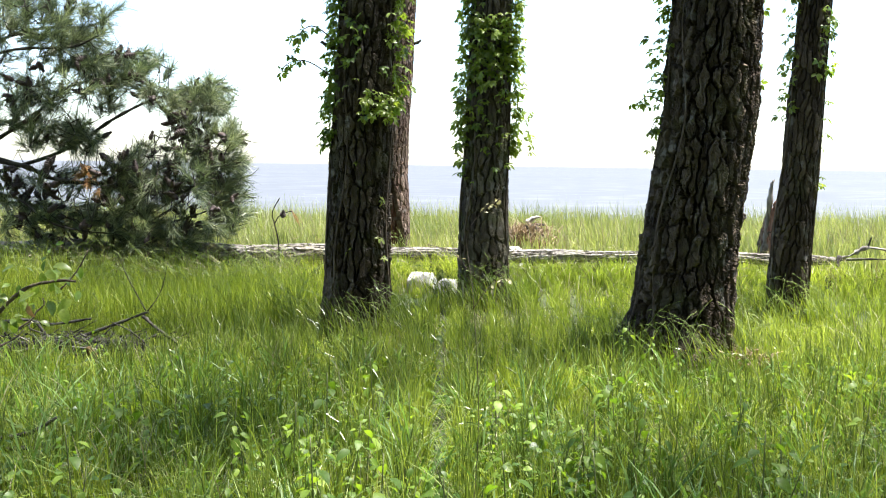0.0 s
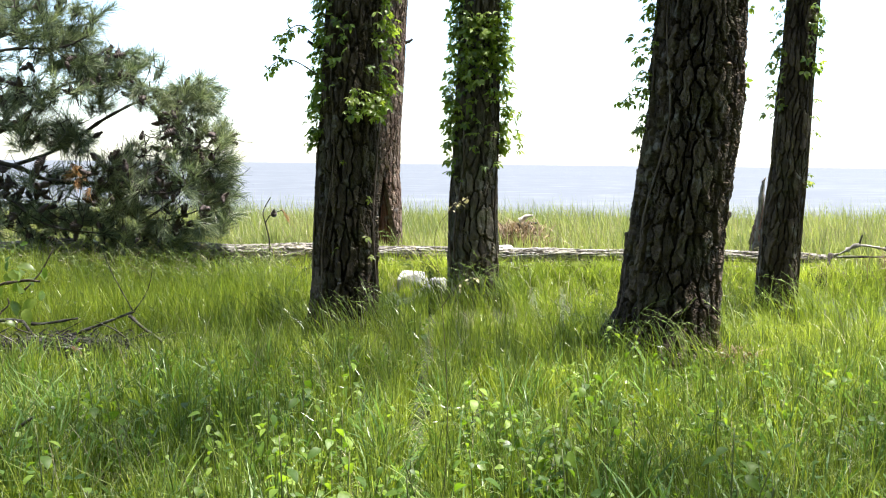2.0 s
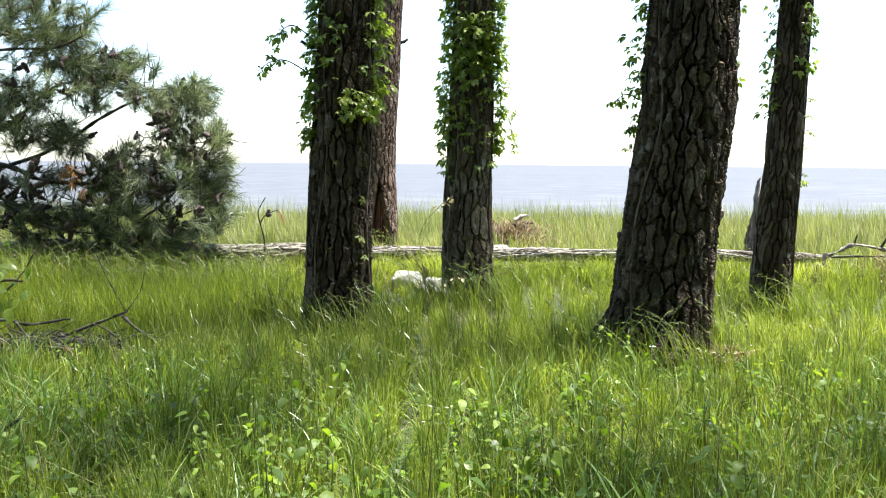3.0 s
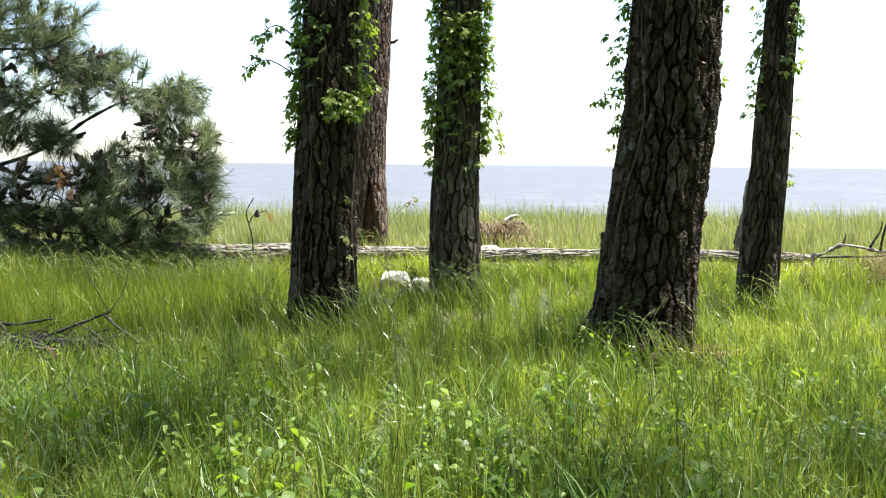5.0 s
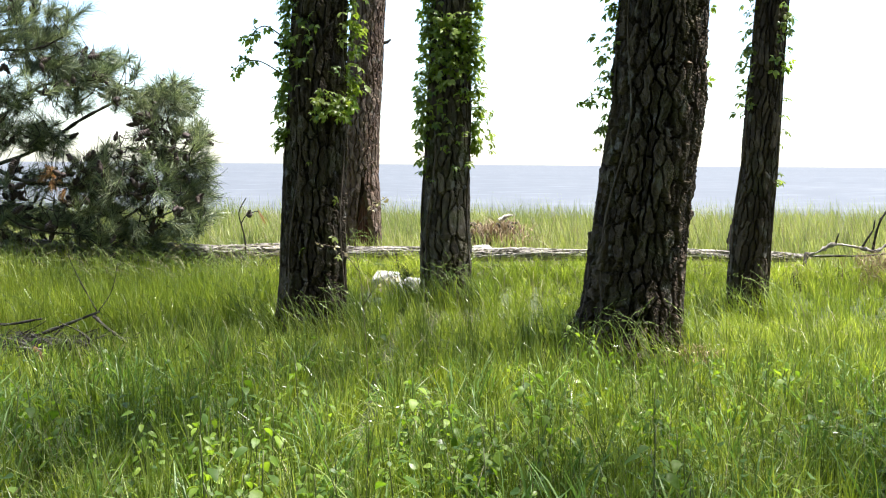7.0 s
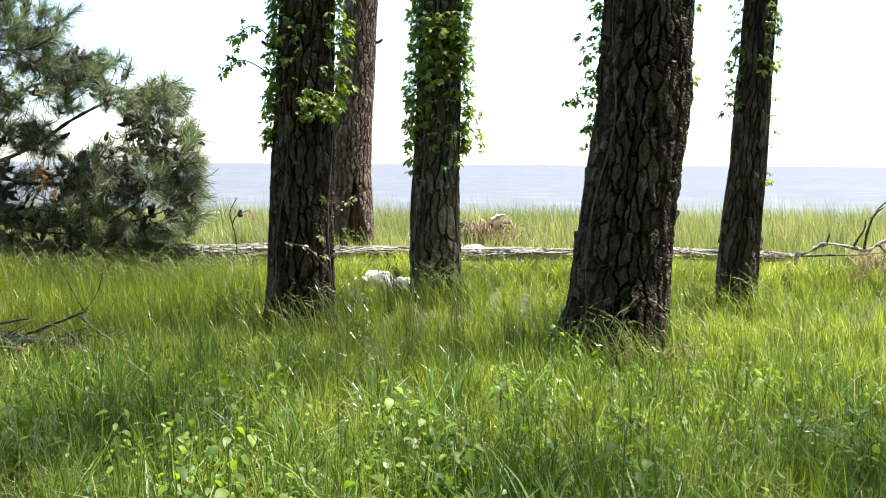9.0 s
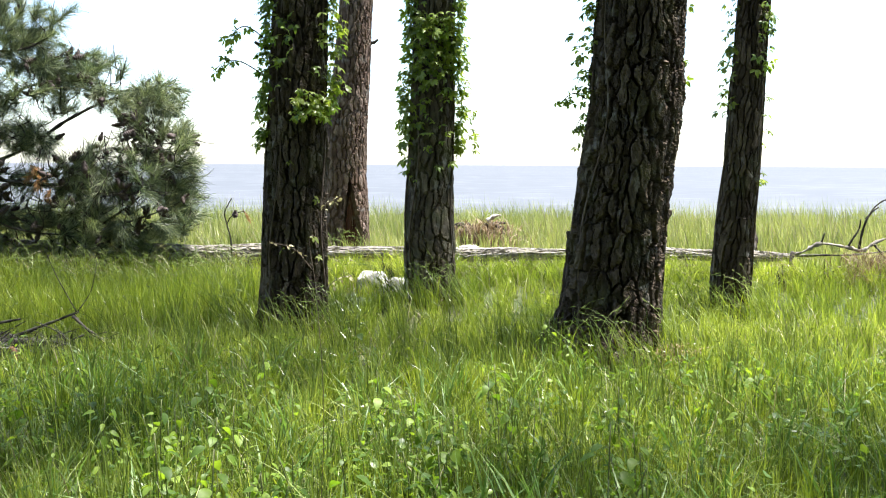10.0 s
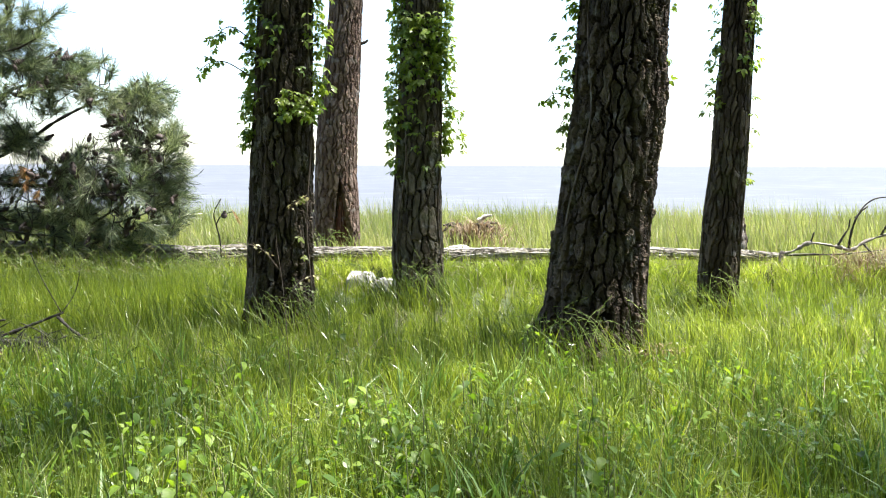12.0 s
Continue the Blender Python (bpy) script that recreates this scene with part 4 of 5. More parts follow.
# ---- leafy twig close to the camera ----
def near_twig():
    rng = np.random.default_rng(31)
    o = Vector((-1.35, 2.25, 0.0))
    t = thing("shrub", tuple(o), "young shrub shoot with round green leaves", "shrub")
    stem = branch("stem", [(0, 0, -0.03), (0.06, 0, 0.4), (0.22, -0.02, 0.68), (0.33, -0.04, 0.8), (0.42, -0.05, 0.83), (0.47, -0.05, 0.83)], 0.007, 0.003, TWIG, t, 1, 8, 6)
    meshes = [leaf_mesh("leaf", 90 + i, "one", s) for i, s in enumerate((0.058, 0.066, 0.05))]
    # the brighter leaf colour carries light from behind the shoot
    for me, mat in zip(meshes, (IVY_SUNLIT, IVY_SUNLIT, WEED)):
        me.materials.append(mat)
    meshes.append(leaf_mesh("leaf", 97, "one", 0.055))
    meshes[3].materials.append(ORANGE)
    spots = [(rng.uniform(-1.08, -0.87), rng.uniform(0.8, 0.93)) for i in range(34)] + [(rng.uniform(-1.1, -1.01), rng.uniform(0.71, 0.86)) for i in range(16)]
    for k in range(6):
        a = Vector((0.16 + 0.05 * k, -0.02, 0.57 + 0.045 * k))
        b = a + Vector((rng.uniform(-0.02, 0.1), rng.normal(0, 0.04), rng.uniform(0.03, 0.12)))
        branch("twig", [a, (a + b) / 2 + Vector((0.01, 0, 0)), b], 0.0026, 0.0015, TWIG, t, 50 + k, 4, 5)
    for x, z in spots:
        leaf_at(meshes[:3], rng, Vector((x, 2.2 + rng.normal(0, 0.035), z - 0.02)) - o, (rng.normal(0, 0.8), -0.7, 0.1), stem, 0.6, 0.5)
    leaf_at(meshes[3:], rng, Vector((-0.98, 2.16, 0.8)) - o, (0.1, -0.8, -0.2), stem, 0.6, 0.75)


near_twig()


# ---- weeds between the grass ----
WEED_LEAVES = [leaf_mesh("leaf", 100 + i, "one", s) for i, s in enumerate((0.019, 0.025, 0.032))]
for me in WEED_LEAVES:
    me.materials.append(WEED)


def weed(seed, h, leaves, flower=False):
    rng = np.random.default_rng(seed)
    t = thing("weed", (0, 0, -20), "low leafy weed with bright yellow-green leaves", "plant", "weeds in the meadow")
    sway = rng.normal(0, 0.04, 2)
    pts = [np.array([0, 0, -0.03]), np.array([sway[0] * 0.3, sway[1] * 0.3, h * 0.5]), np.array([sway[0], sway[1], h])]
    stem = branch("stem", pts, 0.0025, 0.0016, STEM, t, seed, 4, 5, 0.0)
    line = smooth_line(pts, 6)
    for i in range(leaves):
        p = line[int((0.4 + 0.6 * i / leaves) * (len(line) - 1))]
        a = i * 2.4 + rng.uniform(-0.4, 0.4)
        leaf_at(WEED_LEAVES, rng, Vector(p), (math.cos(a), math.sin(a), 0.35), stem, 0.25, 0.7 + 0.6 * math.sin(3 * i / leaves))
    if flower:
        for i in range(5):
            a = i * 1.2566
            ob = add_mesh("petal", PETAL_MESH, None, t)
            ob.matrix_basis = Matrix.Translation(Vector(line[-1])) @ pose(0, 0, 0, 25, 0, math.degrees(a))
    return t


PETAL_MESH = leaf_mesh("petal", 120, "one", 0.014)
PETAL_MESH.materials.append(PETAL)
WEEDS = [weed(130 + i, h, k, f) for i, (h, k, f) in enumerate(((0.28, 13, False), (0.22, 11, False), (0.33, 15, False), (0.16, 10, False), (0.3, 12, True)))]
_rng = np.random.default_rng(141)
_spots = [(-0.1, 3.3, 0), (0.2, 3.5, 0), (1.3, 3.9, 2), (1.5, 3.6, 0), (-0.8, 2.5, 1), (-0.95, 2.35, 0), (-0.35, 2.5, 2), (-0.2, 2.3, 1), (0.6, 2.9, 2), (0.75, 3.1, 0), (1.0, 2.7, 1)]
_clumps = [(-0.4, 3.25), (-0.32, 2.75), (0.24, 3.3), (0.62, 3.3), (0.5, 2.8), (1.02, 2.6), (-0.15, 2.35), (0.85, 2.25), (-0.75, 2.4), (1.3, 3.3), (0.2, 2.3), (-0.55, 2.9), (1.7, 3.9), (-1.0, 3.1)]
for cx, cy in _clumps:
    for i in range(9):
        _spots.append((cx + _rng.normal(0, 0.09), cy + _rng.normal(0, 0.1), int(_rng.integers(0, 4))))
for i in range(90):
    y = 1.7 + 3.2 * _rng.uniform() ** 1.9
    _spots.append((_rng.uniform(-0.5, 0.5) * (1.0 * y + 0.6) + 0.25, y, int(_rng.integers(0, 4))))
for i, (x, y, k) in enumerate(_spots):
    s = _rng.uniform(0.8, 1.2)
    m = pose(x, y, float(ground_z(x, y)), _rng.normal(0, 6), _rng.normal(0, 6), _rng.uniform(0, 360)) @ Matrix.Diagonal((s, s, s, 1))
    copy_thing(WEEDS[k], m)
for t in WEEDS[:4]:
    t.matrix_basis = pose(_rng.uniform(-0.6, 1.2), _rng.uniform(2.2, 3.5), 0.0, 0, 0, _rng.uniform(0, 360))
WEEDS[4].matrix_basis = pose(1.13, 4.4, 0.0, 0, 0, 40) @ Matrix.Diagonal((0.8, 0.8, 0.8, 1))


# ---- grass ----
def wedge(rng, n, y0, y1, side=0.35):
    """Even spread over the stretch of meadow between two depths."""
    y = np.sqrt(rng.uniform(y0 ** 2, y1 ** 2, n))
    x = rng.uniform(-0.5, 0.5, n) * (1.0 * y + 2 * side) * (1 + 0.7 * rng.uniform(0, 1, n) ** 5) + 0.27
    return np.stack([x, y, ground_z(x, y) - 0.01], -1)


TREE_FEET = [(AT_A, 0.2), (AT_B, 0.2), (AT_C, 0.17), (AT_D, 0.28), (AT_E, 0.12)]


def clear(base):
    keep = np.ones(len(base), bool)
    for at, r in TREE_FEET:
        x, y, _ = at(0.1)
        keep &= np.hypot(base[:, 0] - float(x), base[:, 1] - float(y)) > r
    return base[keep]


def low_spots(base):
    """How far the grass grows: short round the dead brush and the pale stones, full elsewhere."""
    x, y = base[:, 0], base[:, 1]
    k = 1 - 0.6 * np.exp(-(((x + 2.15) / 0.75) ** 2 + ((y - 5.05) / 0.4) ** 2) ** 2)
    k = k * (1 - 0.32 * np.exp(-(((x - 1.38) / 0.36) ** 2 + ((y - 4.95) / 0.26) ** 2) ** 2))
    for at, reach in ((AT_A, 0.34), (AT_C, 0.28), (AT_D, 0.4), (AT_E, 0.24)):
        fx, fy, fr = (float(c) for c in at(0.1))
        k = k * (1 - 0.55 * np.exp(-(((x - fx) / reach) ** 2 + ((y - fy + fr + 0.22) / 0.3) ** 2) ** 2))
    return k * (1 - 0.42 * np.exp(-(((x + 0.07) / 0.24) ** 2 + ((y - 7.0) / 0.36) ** 2) ** 2))


def tussocks(base, cell=0.13, pull=0.5):
    """Gathers an even spread into small tufts with gaps between them."""
    i = np.floor(base[:, :2] / cell)
    j = np.sin(i[:, 0] * 12.9898 + i[:, 1] * 78.233) * 43758.5453
    k = np.sin(i[:, 0] * 39.346 + i[:, 1] * 11.135) * 24634.6345
    mid = (i + 0.2 + 0.6 * np.stack([j - np.floor(j), k - np.floor(k)], -1)) * cell
    xy = mid + (base[:, :2] - (i + 0.5) * cell) * (1 - pull)
    return np.column_stack([xy, base[:, 2]])


def sward(name, seed, base, h, w, bend, mat, label, drift=(0.0, 0.0), lumpy=0.35, low=True):
    rng = np.random.default_rng(seed)
    base = clear(base)
    n = len(base)
    f = wobble(rng, 2, 1.0, 5.0, 9)(base[:, 0], base[:, 1])
    hh = rng.uniform(h[0], h[1], n) * (1 + lumpy * f) * (low_spots(base) if low else 1.0)
    ob = add_mesh(name, mesh_arrays(name, *blade_arrays(rng, base, hh, rng.uniform(w[0], w[1], n), rng.uniform(bend[0], bend[1], n), drift), smooth=False), mat)
    return tagged(ob, label, "grass", kind="stuff")


def seed_stalks(name, seed, base, h, mat, label, heads=9):
    """Arching stalks, each with a nodding feathery head of short spikelets."""
    rng = np.random.default_rng(seed)
    base = clear(base)
    n = len(base)
    hh = rng.uniform(h[0], h[1], n)
    th = rng.uniform(-0.9, 0.9, n) + np.where(rng.uniform(size=n) < 0.7, 3.14, 0.0)
    bend = rng.uniform(0.25, 0.7, n)
    s = np.linspace(0, 1, 8)
    x = base[:, :1] + np.cos(th)[:, None] * hh[:, None] * bend[:, None] * s ** 2.4
    y = base[:, 1:2] + np.sin(th)[:, None] * hh[:, None] * bend[:, None] * s ** 2.4
    z = base[:, 2:] + hh[:, None] * (s - 0.75 * bend[:, None] * np.clip(s - 0.45, 0, 1) ** 2 * 2.2)
    C = np.stack([x, y, z], -1)
    side = np.array([0.0011, 0.0004, 0.0])
    V = np.stack([C - side, C + side], 2).reshape(n, 16, 3)
    k = np.arange(n)[:, None, None] * 16 + np.arange(7)[None, :, None] * 2
    quads = (k + np.array([0, 1, 3, 2])).reshape(-1, 4)
    u = rng.uniform(0.72, 1.0, (n, heads))
    i0 = np.minimum((u * 7).astype(int), 6)
    fr = (u * 7 - i0)[..., None]
    r = np.arange(n)[:, None]
    root = C[r, i0] * (1 - fr) + C[r, i0 + 1] * fr
    way = C[r, i0 + 1] - C[r, i0]
    way = way / np.linalg.norm(way, axis=-1)[..., None] + rng.normal(0, 0.24, way.shape)
    v2, q2, t2 = needle_arrays(rng, root.reshape(-1, 3), way.reshape(-1, 3), rng.uniform(0.016, 0.03, n * heads), np.full(n * heads, 0.0034))
    vs = np.concatenate([V.reshape(-1, 3), v2])
    ob = add_mesh(name, mesh_arrays(name, vs, np.concatenate([quads, q2 + n * 16]), t2 + n * 16, smooth=False), mat)
    return tagged(ob, label, "grass", kind="stuff")


def herb_carpet(name, seed, base, size, label):
    """Oval leaves, each folded along its midrib on a short stalk, facing more or less to the sky."""
    rng = np.random.default_rng(seed)
    base = clear(base)
    n = len(base)
    s, wide = np.array([0.0, 0.18, 0.42, 0.68, 0.88, 1.0]), np.array([0.05, 0.3, 0.42, 0.36, 0.18, 0.0])
    L = rng.uniform(size[0], size[1], n)
    th, up = rng.uniform(0, 6.283, n), rng.uniform(-0.25, 0.55, n)
    way = np.stack([np.cos(th) * np.cos(up), np.sin(th) * np.cos(up), np.sin(up)], -1)
    side = np.stack([-np.sin(th), np.cos(th), rng.normal(0, 0.35, n)], -1)
    root = base + np.stack([0 * L, 0 * L, 0.03 + 0.2 * rng.uniform(0, 1, n) ** 1.2], -1)
    mid = root[:, None] + way[:, None] * (L[:, None] * s)[..., None] - np.array([0, 0, 1.0]) * (0.25 * L[:, None] * s ** 2)[..., None]
    lift = np.array([0, 0, 1.0]) * (0.2 * L[:, None] * wide)[..., None]
    edge = side[:, None] * (L[:, None] * wide)[..., None]
    V = np.stack([mid - edge + lift, mid, mid + edge + lift], 2).reshape(n, 18, 3)
    k = np.arange(n)[:, None, None] * 18 + np.arange(5)[None, :, None] * 3
    q = np.concatenate([(k + np.array([0, 1, 4, 3])).reshape(-1, 4), (k + np.array([1, 2, 5, 4])).reshape(-1, 4)])
    stalk = np.stack([base - (0.0008, 0, 0), base + (0.0008, 0, 0), root + (0.0006, 0, 0), root - (0.0006, 0, 0)], 1)
    qs = np.arange(n)[:, None] * 4 + np.array([[0, 1, 2, 3]]) + n * 18
    ob = add_mesh(name, mesh_arrays(name, np.concatenate([V.reshape(-1, 3), stalk.reshape(-1, 3)]), np.concatenate([q, qs]), smooth=False), HERB)
    return tagged(ob, label, "herb", kind="stuff")


_r = np.random.default_rng(151)
sward("meadow_grass", 1, tussocks(wedge(_r, 15000, 1.5, 3.6), 0.15, 0.65), (0.06, 0.22), (0.003, 0.007), (0.05, 0.65), GRASS, "short green meadow grass with thin blades", (-0.05, 0.03))
sward("meadow_grass", 19, tussocks(wedge(_r, 15500, 4.6, 5.8), 0.22, 0.6), (0.06, 0.22), (0.0038, 0.008), (0.05, 0.6), GRASS_MID, "short bright meadow grass round the pines", (-0.06, 0.03))
sward("meadow_grass", 2, tussocks(wedge(_r, 12500, 3.6, 4.6), 0.22, 0.6), (0.06, 0.22), (0.0038, 0.008), (0.05, 0.6), GRASS, "short green meadow grass round the pines", (-0.06, 0.03))
sward("meadow_grass", 15, tussocks(wedge(_r, 28000, 5.6, 8.1), 0.26, 0.6), (0.06, 0.23), (0.004, 0.0085), (0.05, 0.6), GRASS_MID, "short pale green meadow grass in front of the log", (-0.06, 0.03))
sward("tall_grass", 10, tussocks(wedge(_r, 6200, 1.6, 3.6), 0.2, 0.6), (0.16, 0.34), (0.0025, 0.006), (0.02, 0.38), GRASS_TALL, "taller dark green stalks in the meadow", (-0.05, 0.02))
sward("tall_grass", 11, tussocks(wedge(_r, 8500, 3.6, 5.6), 0.3, 0.55), (0.16, 0.34), (0.003, 0.0065), (0.02, 0.34), GRASS_TALL, "taller dark green stalks round the pines", (-0.06, 0.02))
sward("tall_grass", 12, tussocks(wedge(_r, 18000, 2.6, 8.1), 0.24, 0.5), (0.14, 0.34), (0.003, 0.006), (0.03, 0.42), GRASS_MID, "taller bright green blades in the meadow", (-0.06, 0.02))
sward("marsh_grass", 3, wedge(_r, 44000, 8.1, 15.2, 1.0), (0.22, 0.44), (0.007, 0.013), (0.05, 0.4), GRASS_FAR, "pale yellow-green marsh grass along the shore", (-0.08, 0.0), 0.2)
sward("broad_grass", 4, tussocks(wedge(_r, 3200, 1.8, 4.6), 0.3, 0.6), (0.18, 0.34), (0.006, 0.013), (0.2, 0.9), GRASS_BROAD, "broad arching blades in the meadow", (-0.05, 0.0))
_u = wedge(_r, 16000, 1.5, 5.2)
_u = _u[wobble(np.random.default_rng(152), 2, 3.0, 11.0, 9)(_u[:, 0], _u[:, 1]) > 0.22]
_u = _u[((_u[:, 0] + 2.1) / 0.8) ** 2 + ((_u[:, 1] - 4.75) / 0.6) ** 2 > 1]
_u[:, 2] += _r.uniform(0.0, 0.15, len(_u))
sward("low_herbs", 14, _u, (0.02, 0.042), (0.012, 0.025), (0.6, 2.4), UNDER, "small round herb leaves between the grass blades", (0.0, 0.0), 0.1)
_g = wedge(_r, 5200, 1.9, 4.3)
_g = _g[wobble(np.random.default_rng(153), 2, 2.0, 8.0, 9)(_g[:, 0], _g[:, 1]) > 0.12 + 0.28 * step(3.2, 4.3, _g[:, 1])]
herb_carpet("broad_herbs", 18, _g, (0.018, 0.036), "broad-leaved herbs spreading under the meadow grass")
sward("bent_grass", 16, wedge(_r, 2400, 1.5, 3.6), (0.16, 0.36), (0.003, 0.006), (0.5, 1.5), GRASS_PALE, "pale glinting grass blades bent across the meadow", (0.0, 0.0))
sward("bent_grass", 17, wedge(_r, 2200, 3.4, 6.0), (0.14, 0.32), (0.003, 0.006), (0.4, 1.3), GRASS_PALE, "pale glinting grass blades bent between the pines", (0.0, 0.0))
sward("dry_grass", 6, wedge(_r, 4000, 1.5, 8.0), (0.12, 0.34), (0.0025, 0.006), (0.2, 1.4), STRAW, "dry straw-coloured blades among the green grass")
sward("marsh_stalks", 7, wedge(_r, 8000, 9.0, 15.4, 1.0), (0.42, 0.66), (0.004, 0.006), (0.02, 0.3), GRASS_FAR, "thin tall stalks above the marsh grass", (-0.1, 0.0), 0.15)
_b = _r.uniform(-1, 1, (54000, 2))
_b = np.stack([15 * np.sign(_b[:, 0]) * np.abs(_b[:, 0]) ** 1.5, -5 + 20 * np.abs(_b[:, 1]) ** 1.25], -1)
_b = np.column_stack([_b, ground_z(_b[:, 0], _b[:, 1]) - 0.01])
_b = _b[(np.abs(_b[:, 0] - 0.27) > 0.5 * np.maximum(_b[:, 1], 0) + 0.4) | (_b[:, 1] < 0.5)]
sward("outer_grass", 8, _b, (0.14, 0.32), (0.012, 0.028), (0.2, 1.3), GRASS, "meadow grass beyond the pines on all sides")
for key, at in (("c", AT_C), ("d", AT_D), ("a", AT_A), ("e", AT_E), ("b", AT_B)):
    x, y, r = (float(c) for c in at(0.1))
    a = _r.uniform(-1.4, 1.4, 420)
    d = r + _r.uniform(0.04, 0.24, 420)
    bb = np.stack([x + np.sin(a) * d, y - np.cos(a) * d, ground_z(x, y) + 0 * a - 0.01], -1)
    sward("tuft_grass", 20 + ord(key), bb[:190], (0.12, 0.36), (0.004, 0.008), (0.05, 0.6), GRASS, "tuft of long grass round a pine's foot", (-0.3, 0.0), 0.1, False)
    sward("tuft_grass", 60 + ord(key), bb[190:330], (0.2, 0.46), (0.004, 0.007), (0.05, 0.4), GRASS_TALL, "dark long grass before a pine's foot", (-0.4, 0.0), 0.1, False)
    sward("bent_grass", 80 + ord(key), bb[330:375], (0.24, 0.48), (0.004, 0.007), (0.05, 0.6), GRASS_PALE, "pale slanting blades before a pine's foot", (-0.4, 0.0), 0.1, False)
    seed_stalks("seed_grass", 40 + ord(key), bb[375:], (0.32, 0.54), GRASS_PALE, "pale arching seed heads before a pine's foot")
# seed heads nodding along the log and over the meadow
n = 620
bb = np.stack([_r.uniform(-4.5, 4.8, n), _r.uniform(6.7, 7.75, n)], -1)
bb = np.column_stack([bb, ground_z(bb[:, 0], bb[:, 1])])
bb = bb[(bb[:, 0] < -0.9) | (_r.uniform(size=n) < 0.45)]
seed_stalks("seed_grass", 9, bb, (0.34, 0.52), STRAW, "nodding pale seed heads in front of the log")
seed_stalks("seed_grass", 13, wedge(_r, 700, 2.6, 7.0), (0.28, 0.46), GRASS_TALL, "green seed heads above the meadow grass", 7)


# ---- unseen woodland edge added behind the camera to hold back sky light ----
def woodland():
    rng = np.random.default_rng(171)
    pieces = []
    for i in range(26):
        a = radians(97 + i * 6.6 + rng.uniform(-2, 2))
        d = rng.uniform(10.5, 14)
        x, y = d * math.sin(a), d * math.cos(a)
        pieces.append(tube_arrays(smooth_line([(x, y, -0.1), (x + rng.normal(0, 0.2), y, 5), (x + rng.normal(0, 0.4), y, 18)], 4), 0.2, 0.05, 7))
    n = 14000
    a = np.radians(rng.uniform(92, 268, n))
    d = rng.uniform(10, 15, n)
    base = np.stack([d * np.sin(a), d * np.cos(a), rng.uniform(0.0, 18.5, n)], -1)
    v, q, t = blade_arrays(rng, base, rng.uniform(0.4, 0.9, n), rng.uniform(0.3, 0.55, n), rng.uniform(0.3, 1.2, n))
    # Boughs out of view overhead, added and thinned to set the meadow's shade.
    n = 1700
    cx, cy = rng.uniform(-7, 7, n), 3.6 - 12 * rng.uniform(0, 1, n) ** 0.8
    bough = np.stack([cx, cy, 8.5 + 0.25 * np.abs(cx) * rng.uniform(0, 1, n) + rng.uniform(0, 2.5, n)], -1)
    bough = bough[bough[:, 1] < 1.6]
    clump = np.stack([rng.uniform(-3.0, 6.5, 66), rng.uniform(1.2, 4.2, 66), rng.uniform(8.5, 11.0, 66)], -1)
    clump = clump[~((clump[:, 0] > 1.8) & (clump[:, 0] < 3.2) & (clump[:, 1] > 3.5))]
    more = np.stack([rng.uniform(0.3, 1.7, 4), rng.uniform(2.7, 4.0, 4), rng.uniform(8.5, 10.5, 4)], -1)
    clump = np.concatenate([clump, more])
    bough = np.concatenate([bough, (clump[:, None] + rng.normal(0, 0.22, (len(clump), 4, 3))).reshape(-1, 3)])
    v2, q2, t2 = blade_arrays(rng, bough, rng.uniform(0.3, 0.7, len(bough)), rng.uniform(0.2, 0.45, len(bough)), rng.uniform(0.8, 2.2, len(bough)))
    canopy = add_mesh("canopy", mesh_arrays("canopy", v2, q2, t2, smooth=False), NEEDLE)
    tagged(canopy, "unseen boughs added overhead to shade the front meadow", "woods", kind="stuff")
    wood = add_mesh("woodland_trunks", toned(mesh_arrays("woodland_trunks", *joined(pieces)), 7), BARK)
    tagged(wood, "unseen dark pine trunks added behind the camera to block light", "woods", kind="stuff")
    leaf = add_mesh("woodland", mesh_arrays("woodland", v, q, t, smooth=False), NEEDLE)
    tagged(leaf, "unseen dense dark green woods added behind the camera to block light", "woods", kind="stuff")


woodland()

_q = np.random.default_rng(191)
n = 11000
bb = np.stack([_q.uniform(-4.6, 5.0, n), _q.uniform(7.42, 7.8, n)], -1)
bb = np.column_stack([bb, ground_z(bb[:, 0], bb[:, 1]) - 0.01])
sward("log_grass", 31, tussocks(bb, 0.2, 0.5), (0.15, 0.36), (0.004, 0.008), (0.1, 0.7), GRASS_MID, "grass growing up against the fallen log", (-0.06, 0.0), 0.15)
sward("dry_marsh_grass", 32, wedge(_q, 9000, 8.6, 15.4, 1.0), (0.3, 0.56), (0.004, 0.008), (0.05, 0.5), STRAW, "pale dry stalks among the marsh grass", (-0.1, 0.0), 0.2)

n = 900
bb = np.stack([_q.normal(4.08, 0.18, n), _q.uniform(7.45, 7.8, n)], -1)
bb = np.column_stack([bb, ground_z(bb[:, 0], bb[:, 1]) + _q.uniform(0, 0.24, n)])
sward("dead_bracken", 33, bb, (0.08, 0.26), (0.004, 0.008), (0.3, 1.4), RUST, "brown dead bracken tangled in the log's limbs", (0.0, 0.0), 0.2)

for seed, cx, cy in ((34, 1.72, 5.02), (35, 1.02, 5.0)):
    n = 260
    bb = np.stack([_q.normal(cx, 0.07, n), _q.normal(cy, 0.06, n)], -1)
    bb = np.column_stack([bb, ground_z(bb[:, 0], bb[:, 1]) + _q.uniform(0, 0.1, n)])
    sward("leaf_litter", seed, bb, (0.04, 0.1), (0.008, 0.02), (0.6, 1.8), RUST, "heap of dead brown leaves at a pine's foot", (0.0, 0.0), 0.1)


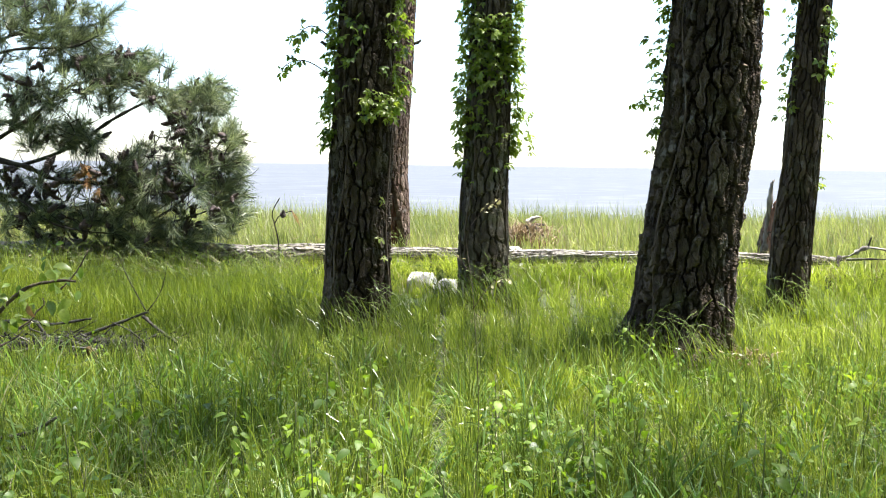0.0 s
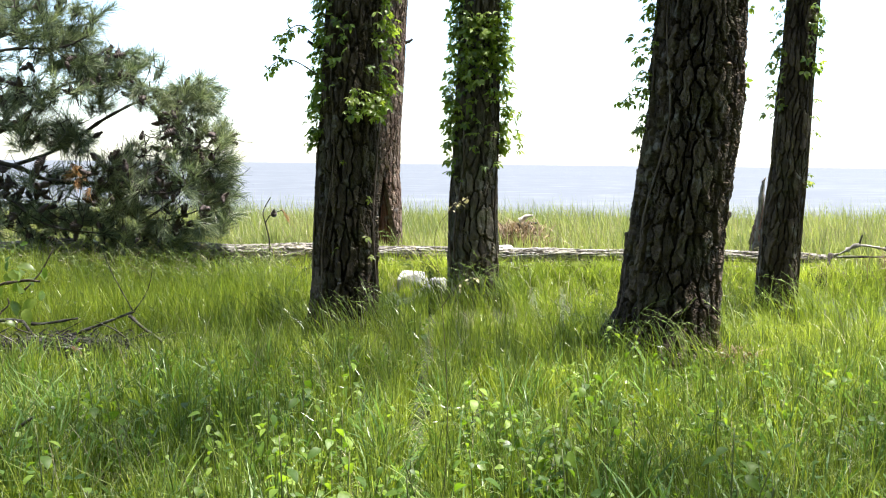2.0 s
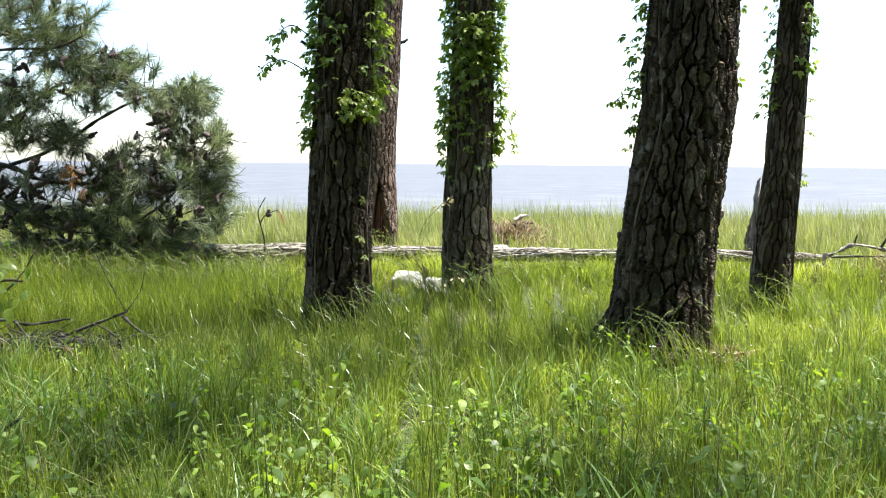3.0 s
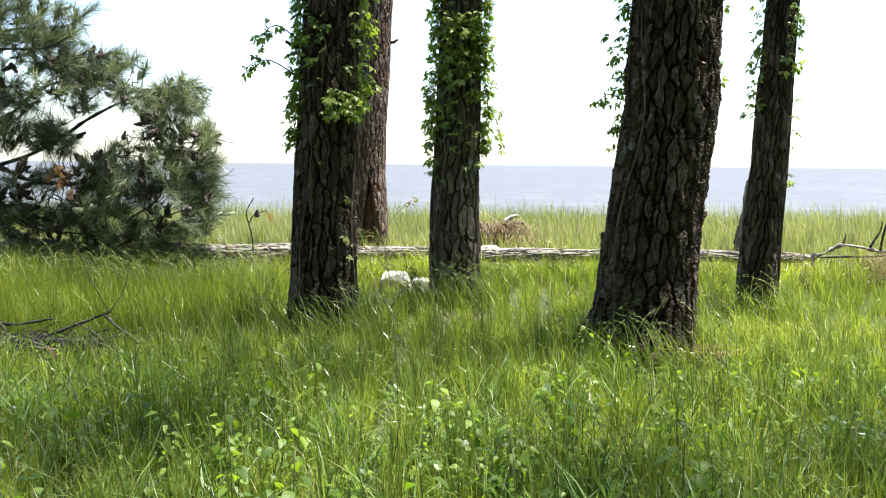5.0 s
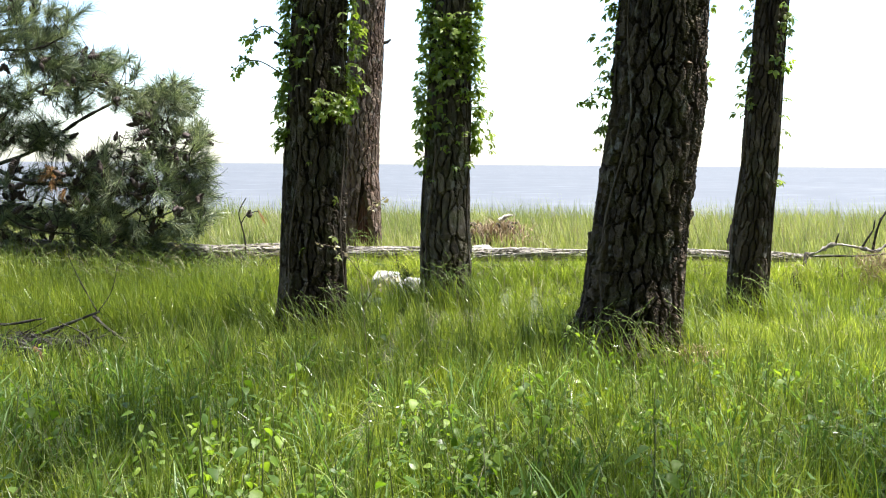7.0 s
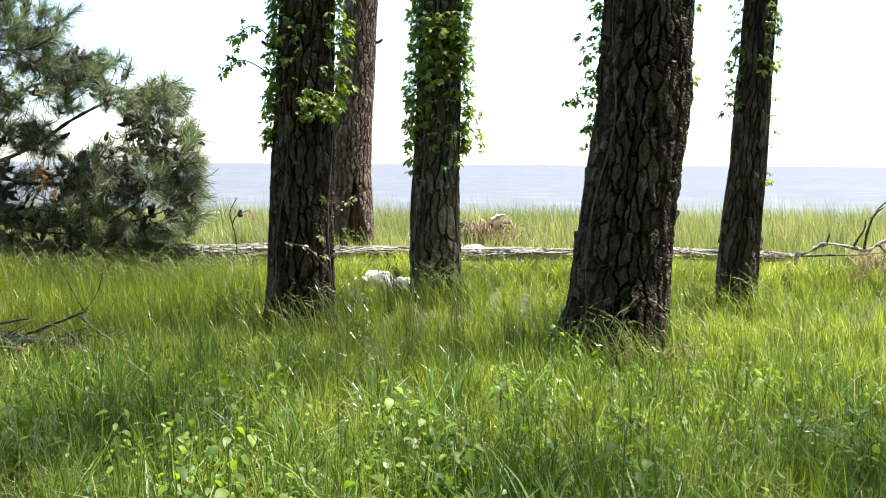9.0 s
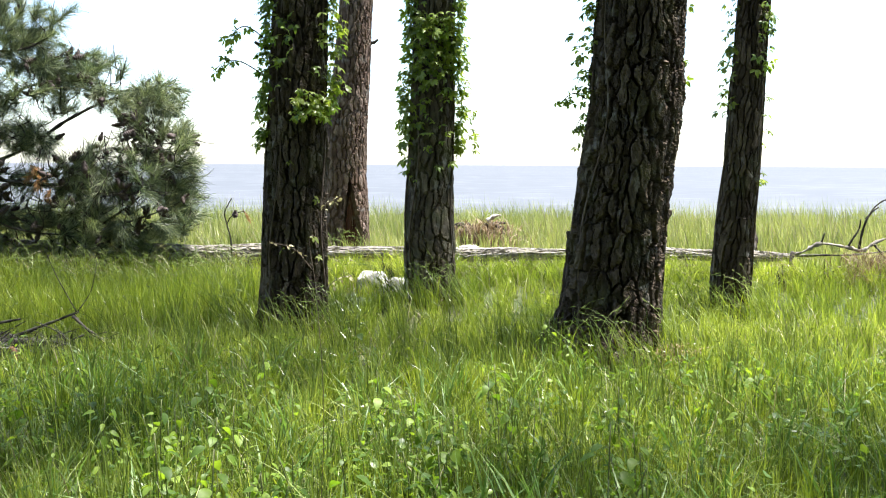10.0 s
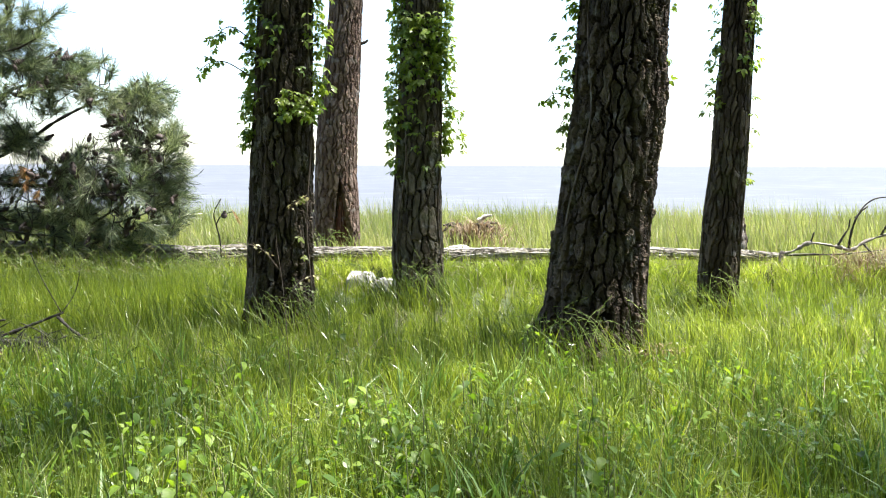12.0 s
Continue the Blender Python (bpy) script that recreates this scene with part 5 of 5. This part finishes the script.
# ---- tall dry stalk close by ----
def dry_stalk():
    o = Vector((0.09, 2.55, 0.0))
    rng = np.random.default_rng(205)
    t = thing("dry_stalk", tuple(o), "tall thin dry stalk with pale withered leaves", "plant")
    main = [(0, 0, -0.03), (0.02, 0, 0.4), (0.0, 0.01, 0.75), (-0.02, 0.02, 0.92), (0.03, 0.0, 1.0), (0.07, 0, 1.03)]
    branch("stem", main, 0.001, 0.0007, TWIG, t, 1, 6, 5, 0.0)
    side = [(-0.01, 0.01, 0.82), (-0.06, 0.0, 0.88), (-0.13, 0.0, 0.9)]
    branch("stem", side, 0.0012, 0.0007, TWIG, t, 2, 6, 5, 0.0)
    low = [(0.0, 0.01, 0.72), (0.05, 0.0, 0.79), (0.11, 0.0, 0.81)]
    branch("stem", low, 0.0012, 0.0007, TWIG, t, 3, 6, 5, 0.0)
    mesh = leaf_mesh("leaf", 210, "one", 0.012)
    mesh.materials.append(STRAW)
    for pts, count in ((main[3:], 13), (side, 9), (low, 7)):
        line = smooth_line(pts, 8)
        for i in range(count):
            leaf_at([mesh], rng, Vector(line[rng.integers(len(line) // 3, len(line))]), (rng.normal(0, 1), rng.normal(0, 1), 0.2), t)


dry_stalk()

n = 9000
bb = np.stack([_q.uniform(-4.4, -0.95, n), _q.uniform(5.7, 7.2, n)], -1)
bb = np.column_stack([bb, ground_z(bb[:, 0], bb[:, 1]) - 0.01])
sward("tall_grass", 37, bb, (0.24, 0.46), (0.0035, 0.007), (0.03, 0.45), GRASS_MID, "tall bright grass in front of the young pine", (-0.06, 0.0), 0.25)

n = 700
bb = np.stack([_q.uniform(-2.75, -1.6, n), _q.normal(4.95, 0.06, n)], -1)
bb = np.column_stack([bb, ground_z(bb[:, 0], bb[:, 1]) + _q.uniform(0, 0.1, n)])
ob = add_mesh("dead_litter", mesh_arrays("dead_litter", *blade_arrays(_q, bb, _q.uniform(0.08, 0.2, n), _q.uniform(0.003, 0.008, n), _q.uniform(0.6, 2.0, n)), smooth=False), DEAD_WOOD)
tagged(ob, "dark brown dead litter caught in the fallen branches", "litter", kind="stuff")
sward("meadow_grass", 38, wedge(_q, 2600, 0.6, 1.6, 0.6), (0.06, 0.2), (0.005, 0.01), (0.05, 0.6), GRASS, "short meadow grass under the camera's way")

# seed heads and dead litter before the log, under the young pine
n = 520
bb = np.stack([_q.uniform(-4.2, -1.0, n), _q.uniform(6.5, 7.5, n)], -1)
bb = np.column_stack([bb, ground_z(bb[:, 0], bb[:, 1])])
seed_stalks("seed_grass", 51, bb, (0.36, 0.56), GRASS_PALE, "pale arching seed heads under the young pine", 13)
n = 900
bb = np.stack([_q.uniform(-4.5, -1.15, n), _q.uniform(7.5, 7.76, n)], -1)
bb = np.column_stack([bb, ground_z(bb[:, 0], bb[:, 1]) + _q.uniform(0.0, 0.2, n)])
ob = add_mesh("dead_litter", mesh_arrays("dead_litter", *blade_arrays(_q, bb, _q.uniform(0.08, 0.24, n), _q.uniform(0.003, 0.009, n), _q.uniform(0.3, 1.6, n)), smooth=False), DEAD_WOOD)
tagged(ob, "brown dead twigs and needles heaped against the log", "litter", kind="stuff")
# Dead tufts whose dark colour also gives the shade along the log's foot.
n = 1700
bb = np.stack([_q.uniform(-1.15, 4.5, n), _q.uniform(7.6, 7.77, n)], -1)
bb = np.column_stack([bb, ground_z(bb[:, 0], bb[:, 1]) + _q.uniform(0.0, 0.1, n)])
ob = add_mesh("dead_litter", mesh_arrays("dead_litter", *blade_arrays(_q, tussocks(bb, 0.3, 0.45), _q.uniform(0.08, 0.2, n), _q.uniform(0.004, 0.01, n), _q.uniform(0.2, 1.3, n)), smooth=False), DEAD_WOOD)
tagged(ob, "dead grass and twigs, coloured dark for the shade under the log", "litter", kind="stuff")
